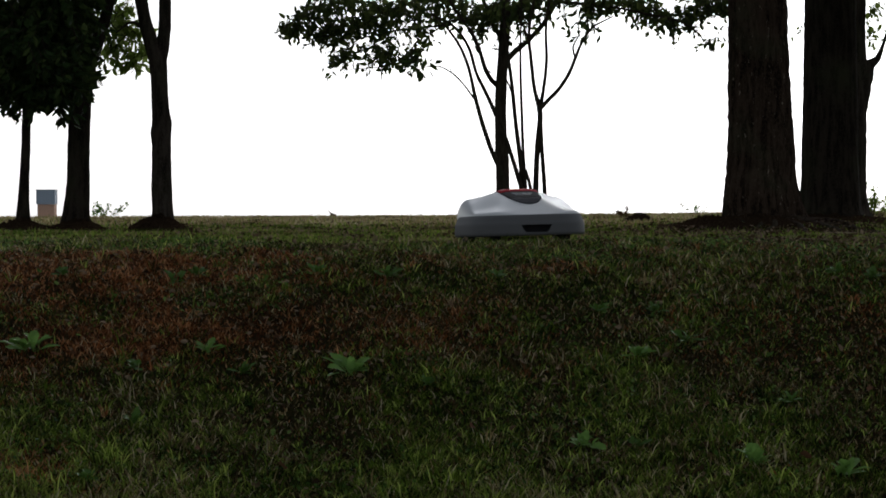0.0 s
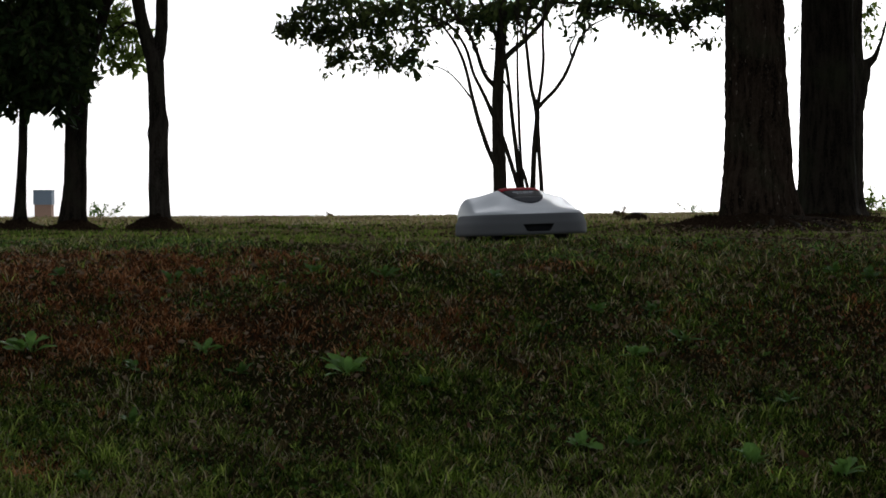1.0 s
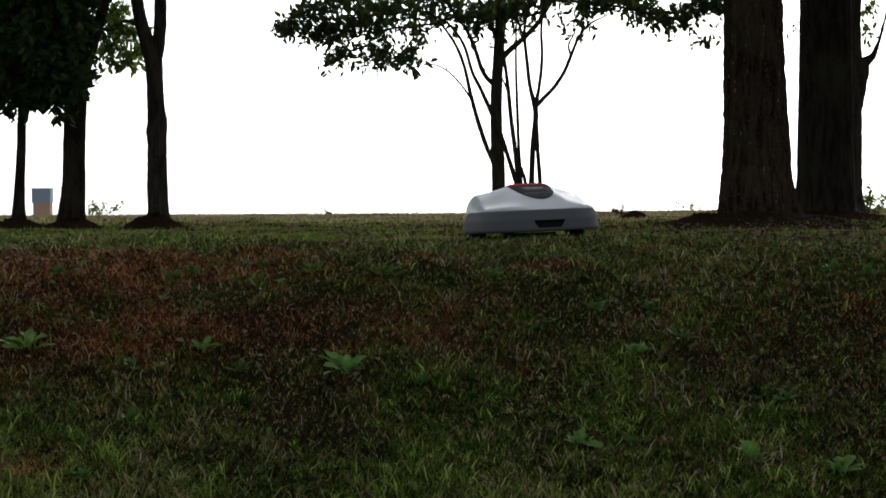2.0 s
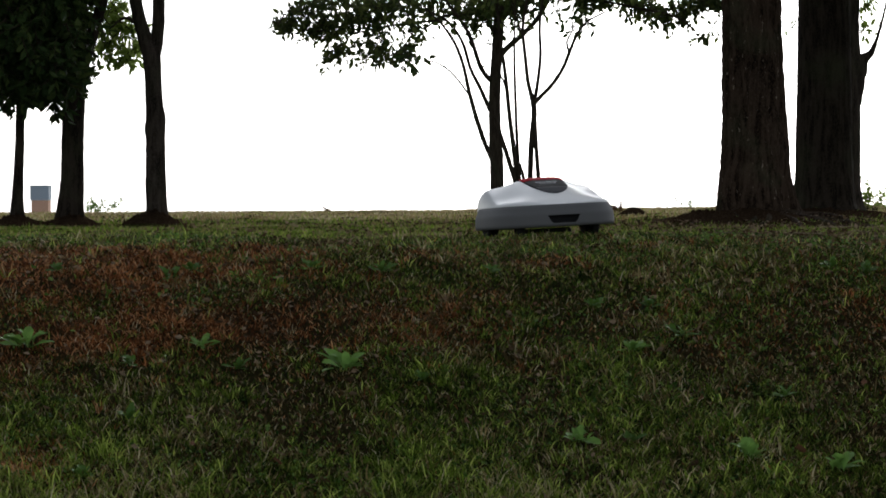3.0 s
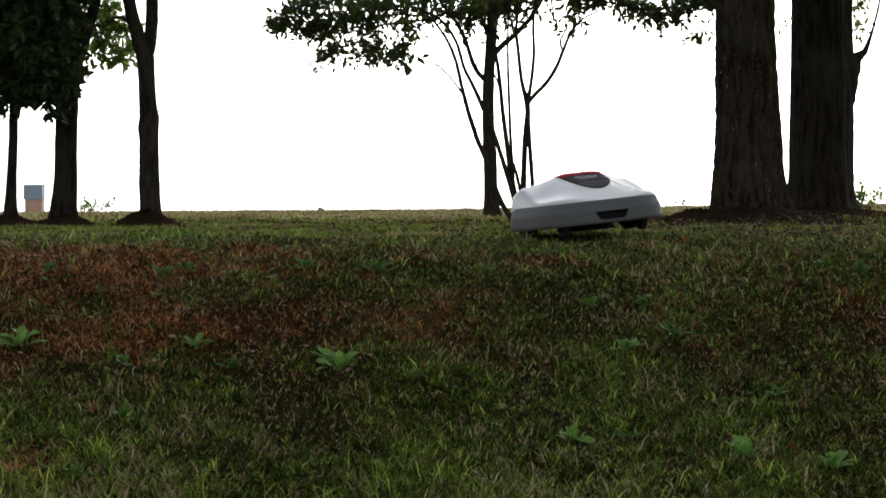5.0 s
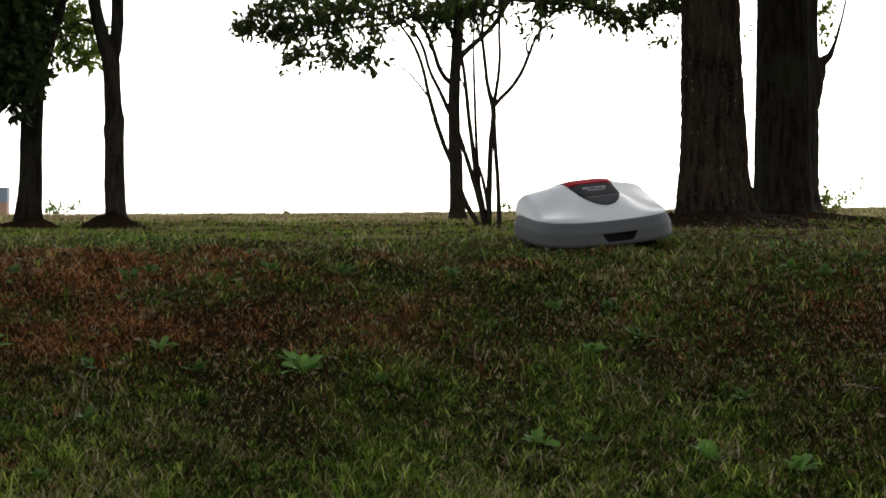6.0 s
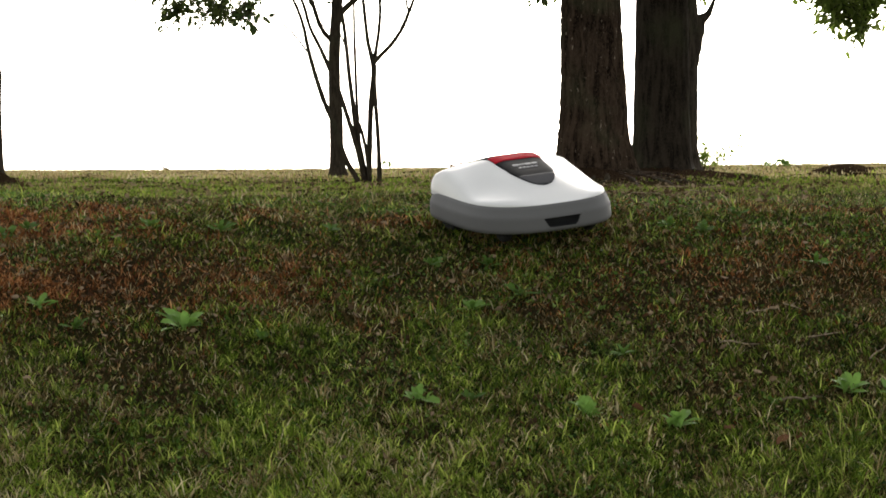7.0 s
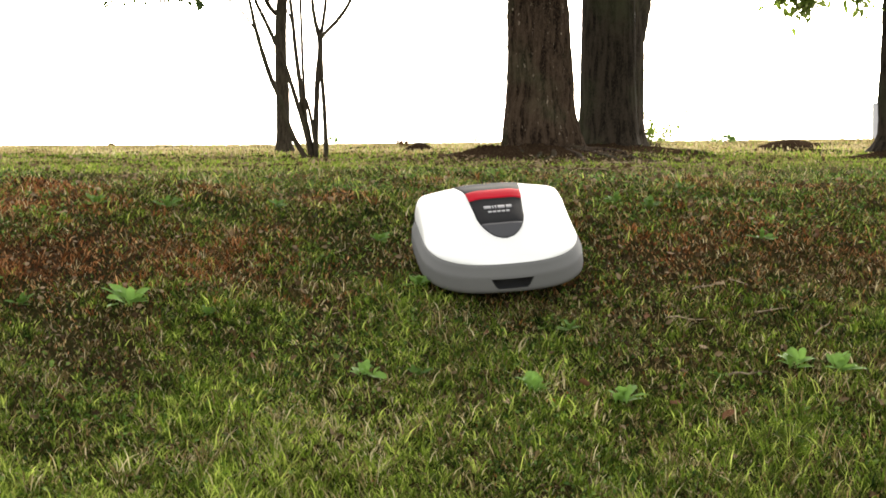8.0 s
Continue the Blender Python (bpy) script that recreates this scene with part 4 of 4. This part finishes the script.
for k, (a, e, s) in enumerate(((1443, 655, .035), (1430, 825, .05), (1625, 665, .05), (350, 810, .05), (178, 790, .045), (500, 842, .05), (95, 642, .045), (1850, 550, .06), (1880, 545, .05), (1590, 860, .05), (1685, 885, .06), (1720, 878, .05), (835, 770, .04), (1010, 850, .035), (620, 980, .045),
                               (1300, 640, .03), (955, 560, .03), (1390, 640, .03), (1540, 700, .04), (1470, 560, .03), (1900, 640, .04), (720, 640, .03), (490, 610, .03), (130, 640, .035), (1250, 730, .03))):
    x, y = on_bank(a, e)
    fallen_leaf(x, y, s, 300 + k)
def fallen_stick(x, y, length, turn, thick, seed, label="dry fallen twig lying on the grass"):
    """A bent broken twig with a side shoot, lying on the ground."""
    r = np.random.RandomState(seed)
    t = tagged(base("fallen_stick"), label, "stick", "fallen sticks")
    pts = []
    for s in np.linspace(-0.5, 0.5, 5):
        px, py = x + math.cos(turn) * length * s + 0.04 * length * r.randn(), y + math.sin(turn) * length * s + 0.04 * length * r.randn()
        pts.append((px, py, float(height(px, py)) + 0.016 + thick, thick * (1.1 - 0.7 * (s + 0.5))))
    limb("twig", t, BARK_PALE, pts, sides=6, rings=14, rough=.08, seed=seed)
    q = pts[2]
    limb("shoot", t, BARK_PALE, [q, (q[0] + length * .2 * math.cos(turn + .7), q[1] + length * .2 * math.sin(turn + .7), q[2] + .012, q[3] * .4)], sides=5, rings=5, seed=seed)


def stick_at(k, a, e, length, turn, thick):
    x, y = on_bank(a, e)
    fallen_stick(x, y, length, turn, thick, 500 + k)


stick_at(0, 1728, 806, .13, .1, .004)
stick_at(1, 1645, 645, .10, .4, .003)
stick_at(2, 1610, 705, .12, -.3, .003)
stick_at(3, 1395, 425, 0.19, 0.5, 0.0036)
stick_at(4, 1450, 432, 0.22, -0.8, 0.0030)
stick_at(5, 1500, 418, 0.25, 0.4, 0.0036)
stick_at(6, 1540, 428, 0.19, -1.2, 0.0030)
stick_at(7, 1340, 420, 0.15, 0.8, 0.0030)
stick_at(8, 1585, 440, 0.22, 0.4, 0.0030)
stick_at(9, 1300, 430, 0.12, -0.5, 0.0024)
stick_at(10, 1640, 420, 0.19, 1.0, 0.0030)
stick_at(11, 1470, 410, 0.22, 0.1, 0.0036)
stick_at(12, 1860, 720, .10, .9, .003)
stick_at(13, 1770, 690, .12, .2, .003)
stick_at(14, 990, 580, .06, .8, .002)
stick_at(15, 1705, 640, .08, -.6, .003)
for hx, hy, rx, ry, h, s in ((-2.12, 18.85, .24, .3, .05, 403), (-2.66, 18.45, .24, .3, .045, 404), (-3.02, 18.15, .26, .3, .04, 405), (2.15, 17.5, .55, .35, .028, 406), (1.80, 17.25, .30, .25, .045, 407), (3.0, 20.0, .8, .4, .03, 408), (5.0, 18.8, .4, .3, .05, 409)):
    earth_heap(hx, hy, rx, ry, h, s, "raised dark earth round a tree foot")
earth_heap(*place(1133, 0, 30)[:2], .2, .15, .055, 401, "low heap of dark dug earth on the lawn")
earth_heap(*place(1796, 0, 26)[:2], .34, .3, .042, 402, "dark molehill of bare earth on the lawn")
sprig(*place(1106, 0, 30)[:2], .16, 5, 411, RUST, .03)
sprig(*place(1232, 0, 40)[:2], .22, 4, 412, HERB, .04)
sprig(*place(188, 0, 52)[:2], .30, 8, 413, HERB, .08, "small leafy bush beyond the lawn's edge", "bush")
sprig(*place(1546, 0, 26)[:2], .34, 12, 414, LEAF_PALE_LIT, .045, "low leafy bush beside the tree trunks", "bush")
sprig(*place(1538, 0, 24)[:2], .42, 2, 415, LEAF_PALE_LIT, .05)
sprig(*place(1668, 0, 40)[:2], .16, 4, 416, HERB, .04)
sprig(*place(1694, 0, 40)[:2], .18, 5, 417, HERB, .05)
sprig(*place(985, 0, 45)[:2], .2, 4, 418, HERB, .05)
sprig(*place(590, 0, 48)[:2], .1, 4, 419, RUST, .04)


# ---- the robot mower ----
HALF_W, HALF_L = 0.272, 0.3407
FRONT_BEND, REAR_BEND, COVER_REAR_BEND = 2.79, 4.8, 8.0    # how square the plan is, ahead and behind
SEAM = 0.1504                                              # height of the joint between skirt and cover
CREST_Y = [-0.31, -0.24, -0.18, -0.12, -0.07, 0.0, 0.06, 0.12, 0.18, 0.24, 0.29, 0.322]
CREST_Z = [0.074, 0.087, 0.099, 0.113, 0.119, 0.102, 0.0905, 0.0775, 0.056, 0.033, 0.0155, 0.006]     # along the middle
FLANK_Z = [0.058, 0.066, 0.080, 0.080, 0.068, 0.046, 0.027, 0.015, 0.0145, 0.0150, 0.0147, 0.0136]    # along the sides: high rear shoulders, low front wings


def rim_point(a, inset=0.0):
    c, s = math.cos(a), math.sin(a)
    e = 2 / (FRONT_BEND if s > 0 else REAR_BEND)
    return ((HALF_W - inset) * math.copysign(abs(c) ** e, c), (HALF_L - inset) * math.copysign(abs(s) ** e, s))


def cover_point(a):
    c, s = math.cos(a), math.sin(a)
    e = 2 / (FRONT_BEND if s > 0 else COVER_REAR_BEND)
    return 0.2526 * math.copysign(abs(c) ** e, c), (0.3213 if s > 0 else 0.31) * math.copysign(abs(s) ** e, s)


def along(y, heights):
    """A soft line through the heights along the body."""
    return sum(float(np.interp(y + o, CREST_Y, heights)) for o in (-0.024, -0.012, 0.0, 0.012, 0.024)) / 5


def cover_z(x, y):
    """Height of the white cover: a domed middle between boxy rear shoulders and low front wings."""
    u, v = min(1.0, abs(x) / 0.2526), min(1.0, abs(y) / (0.3213 if y > 0 else 0.31))
    q = FRONT_BEND if y > 0 else COVER_REAR_BEND
    s = min(1.0, (u ** q + v ** q) ** (1 / q))
    k = float(smoothstep(0.045, 0.233, abs(x)))
    h = along(y, CREST_Z) * (1 - k) + along(y, FLANK_Z) * k
    return SEAM + h * math.sqrt(max(0.0, 1 - u ** 22)) * math.sqrt(max(0.0, 1 - v ** (22 if y < 0 else 12))) * math.sqrt(max(0.0, 1 - s ** 22))


def mower_cover(parent):
    bm = bmesh.new()
    n, m = 144, 46
    mid = bm.verts.new((0, 0, cover_z(0, 0)))
    rings = []
    for i in range(1, m + 1):
        s = 1 - (1 - i / m) ** 2.0
        ring = []
        for k in range(n):
            x, y = cover_point(6.28318 * k / n)
            ring.append(bm.verts.new((x * s, y * s, cover_z(x * s, y * s))))
        rings.append(ring)
    rings.append([bm.verts.new((v.co.x, v.co.y, 0.138)) for v in rings[-1]])
    for k in range(n):
        bm.faces.new((mid, rings[0][k], rings[0][(k + 1) % n]))
        for p, q in zip(rings, rings[1:]):
            bm.faces.new((p[k], q[k], q[(k + 1) % n], p[(k + 1) % n]))
    return part("cover", bm, WHITE, parent, "glossy white plastic cover")


def mower_bumper(parent):
    """The grey skirt, with the grip slot cut through its front."""
    prof = [(0.030, 0.063), (0.006, 0.0565), (0.001, 0.061), (0.0, 0.0715)] + [(0.0002 * k, 0.0715 + 0.0041 * k) for k in range(1, 9)] + [(0.0025, 0.110), (0.0045, 0.1165), (0.0065, 0.1195), (0.0125, 0.138), (0.0170, 0.1475), (0.0200, 0.1498), (0.025, 0.1502), (0.030, 0.148)]
    gap = {3 + k: 0.0455 + 0.0225 * math.sqrt((k + 0.5) / 8) for k in range(8)}
    n = 480
    bm = bmesh.new()
    rings = [[bm.verts.new((*rim_point(6.28318 * k / n, i), z)) for k in range(n)] for i, z in prof]
    for j, (p, q) in enumerate(zip(rings, rings[1:])):
        for k in range(n):
            k2 = (k + 1) % n
            mx, my = (p[k].co.x + p[k2].co.x) / 2, p[k].co.y
            if j in gap and my > 0 and abs(mx) < gap[j]:
                continue
            bm.faces.new((p[k], p[k2], q[k2], q[k]))
    for k in range(n):
        k2 = (k + 1) % n
        if rings[-1][k].co.y > 0 and abs(rings[-1][k].co.x) < 0.095:
            continue
        bm.faces.new((rings[-1][k], rings[-1][k2], rings[0][k2], rings[0][k]))
    ob = part("bumper", bm, GREY, parent, "matt grey plastic skirt")
    bm = bmesh.new()
    f = [bm.verts.new((x, HALF_L - 0.004, z)) for x, z in ((-0.050, 0.069), (0.050, 0.069), (0.073, 0.107), (-0.073, 0.107))]
    b = [bm.verts.new((v.co.x * 0.9, HALF_L - 0.05, v.co.z)) for v in f]
    bm.faces.new(b)
    for i in range(4):
        bm.faces.new((f[i], f[(i + 1) % 4], b[(i + 1) % 4], b[i]))
    part("grip_slot", bm, BLACK, ob, "black recessed grip slot")


def panel_half(y):
    return 0.0876 - 0.09 * (y + 0.02) if y < 0.06 else 0.0804 * math.sqrt(max(0.0, 1 - ((y - 0.06) / 0.1465) ** 2))


def panel_piece(name, y0, y1, lift, material, parent, label="", x0=-1.0, x1=1.0):
    """A strip of the top panel that follows the cover, with its own edge."""
    bm = bmesh.new()
    ny, nx = max(3, int((y1 - y0) / 0.008)), 22
    top = []
    for i in range(ny + 1):
        y = y0 + (y1 - y0) * i / ny
        w = panel_half(y)
        top.append([bm.verts.new((w * (x0 + (x1 - x0) * j / nx), y, cover_z(w * (x0 + (x1 - x0) * j / nx), y) + lift)) for j in range(nx + 1)])
    for p, q in zip(top, top[1:]):
        for j in range(nx):
            bm.faces.new((p[j], p[j + 1], q[j + 1], q[j]))
    edge = [e for e in bm.edges if len(e.link_faces) == 1]
    ext = bmesh.ops.extrude_edge_only(bm, edges=edge)
    for v in [g for g in ext["geom"] if isinstance(g, bmesh.types.BMVert)]:
        v.co.z -= lift + 0.004
    return part(name, bm, material, parent, label)


def wheel(name, r, w, parent, hub):
    """A treaded tyre on the x axis with a disc and hub."""
    bm = bmesh.new()
    n, prof = 48, [(0.55, -0.5), (0.9, -0.5), (0.98, -0.38), (1.0, -0.2), (1.0, 0.2), (0.98, 0.38), (0.9, 0.5), (0.55, 0.5)]
    rings = []
    for k in range(n):
        a = 6.28318 * k / n
        lug = 1.0 if k % 3 else 0.93
        rings.append([bm.verts.new((q * w, math.cos(a) * r * p * (lug if p > 0.95 else 1), math.sin(a) * r * p * (lug if p > 0.95 else 1))) for p, q in prof])
    for k in range(n):
        p, q = rings[k], rings[(k + 1) % n]
        for j in range(len(prof)):
            j2 = (j + 1) % len(prof)
            bm.faces.new((p[j], p[j2], q[j2], q[j]))
    tyre = part(name, bm, RUBBER, parent, "black treaded tyre")
    bm = bmesh.new()
    bmesh.ops.create_cone(bm, cap_ends=True, segments=32, radius1=r * 0.57, radius2=r * 0.57, depth=w * 0.7, matrix=Matrix.Rotation(radians(90), 4, "Y"))
    bmesh.ops.bevel(bm, geom=[e for e in bm.edges if abs(e.verts[0].co.x - e.verts[1].co.x) < 1e-6], offset=0.002, segments=1, affect="EDGES")
    part("rim", bm, hub, tyre, "", False)
    bm = bmesh.new()
    bmesh.ops.create_cone(bm, cap_ends=True, segments=12, radius1=r * 0.18, radius2=r * 0.15, depth=w * 0.9, matrix=Matrix.Rotation(radians(90), 4, "Y"))
    part("hub", bm, BLACK, tyre, "", False)
    return tyre


def build_mower():
    m = tagged(base("robot_mower"), "white robotic lawn mower with grey skirt and red-striped dark panel", "lawn mower")
    mower_cover(m)
    mower_bumper(m)
    pan = panel_piece("top_panel", -0.285, 0.206, 0.003, PANEL, m, "dark top panel")
    panel_piece("red_stripe", -0.077, -0.020, 0.0048, RED, pan, "red stripe")
    panel_piece("panel_tip", 0.135, 0.2055, 0.0048, PANEL_TIP, pan, "lighter grey panel tip")
    for y0, y1, half, widths in ((0.030, 0.046, 0.56, (5, 1, 1, 5, 4)), (0.063, 0.072, 0.44, (3, 3, 3, 3, 3))):
        x, step = half, 2 * half / (sum(widths) + len(widths) - 1)
        for w in widths:
            panel_piece("mark_bar", y0, y1, 0.0046, SILVER, pan, "silver mark bar", x - w * step, x)
            x -= (w + 1) * step
    block("chassis", -0.19, 0.19, -0.25, 0.25, 0.055, 0.13, BLACK, m, "black chassis under the cover", 0.015)
    bm = bmesh.new()
    bmesh.ops.create_cone(bm, cap_ends=True, segments=32, radius1=0.11, radius2=0.10, depth=0.02, matrix=Matrix.Translation((0, 0, 0.042)))
    part("blade_disc", bm, BLACK, m, "", False)
    wheels = []
    for x in (-0.215, 0.215):
        w = wheel("drive_wheel", 0.10, 0.045, m, GREY)
        wheels.append((w, x, -0.14, 0.10, 0.015))
    for x in (-0.16, 0.16):
        w = wheel("front_wheel", 0.055, 0.03, m, BLACK)
        wheels.append((w, x, 0.19, 0.055, 0.015))
        block("fork", x - 0.024, x - 0.018, 0.165, 0.195, 0.05, 0.10, BLACK, m, "", 0.002)
    for w, x, y, r, up in wheels:
        w.matrix_basis = pose(x, y, r + up)
    return m, wheels


mower, mower_wheels = build_mower()

# seconds, x, y, z, heading, nose up, lean
DRIVE = [
    (0, 0.356, 11.545, 1.308, 190.3, 1.0, 1.4),
    (0.8, 0.367, 11.490, 1.311, 190.5, 0.9, 1.5),
    (1.5, 0.392, 11.360, 1.316, 190.8, 1.0, 1.8),
    (2.2, 0.427, 11.150, 1.324, 190.8, 1.2, 2.3),
    (3, 0.470, 10.880, 1.331, 190.7, 1.3, 2.8),
    (4, 0.537, 10.600, 1.331, 189.9, 1.1, 2.4),
    (4.5, 0.588, 10.445, 1.347, 193.4, 2.5, 5.3),
    (5.2, 0.672, 10.230, 1.342, 193.5, 1.4, 6.0),
    (5.8, 0.761, 9.990, 1.328, 193.4, -0.1, 6.5),
    (6, 0.777, 9.885, 1.317, 191.8, -5.1, 6.0),
    (6.5, 0.814, 9.425, 1.282, 191.8, -10.9, 4.5),
    (7, 0.880, 9.000, 1.245, 197.6, -6.9, 7.0),
    (7.2, 0.906, 8.900, 1.233, 195.3, -12.7, 8.2),
    (7.3, 0.914, 8.850, 1.207, 192.3, -14.6, 7.5),
    (7.5, 0.930, 8.745, 1.150, 184.8, -16.8, 5.9),
    (7.6, 0.939, 8.682, 1.137, 181.0, -17.2, 5.0),
    (8, 0.919, 8.453, 1.039, 181.2, -16.5, 4.6),
]


def motions():
    walk(mower, [(t, pose(x, y, z, p, l, h)) for t, x, y, z, h, p, l in DRIVE])
    ts = np.arange(0, 8.01, 0.1)
    k = np.array([[r[0], r[1], r[2]] for r in DRIVE])
    px, py = np.interp(ts, k[:, 0], k[:, 1]), np.interp(ts, k[:, 0], k[:, 2])
    way = np.r_[0, np.cumsum(np.hypot(np.diff(px), np.diff(py)))]
    for w, x, y, r, up in mower_wheels:
        walk(w, [(float(t), pose(x, y, r + up, -math.degrees(d / r), 0, 0)) for t, d in zip(ts, way)])


motions()
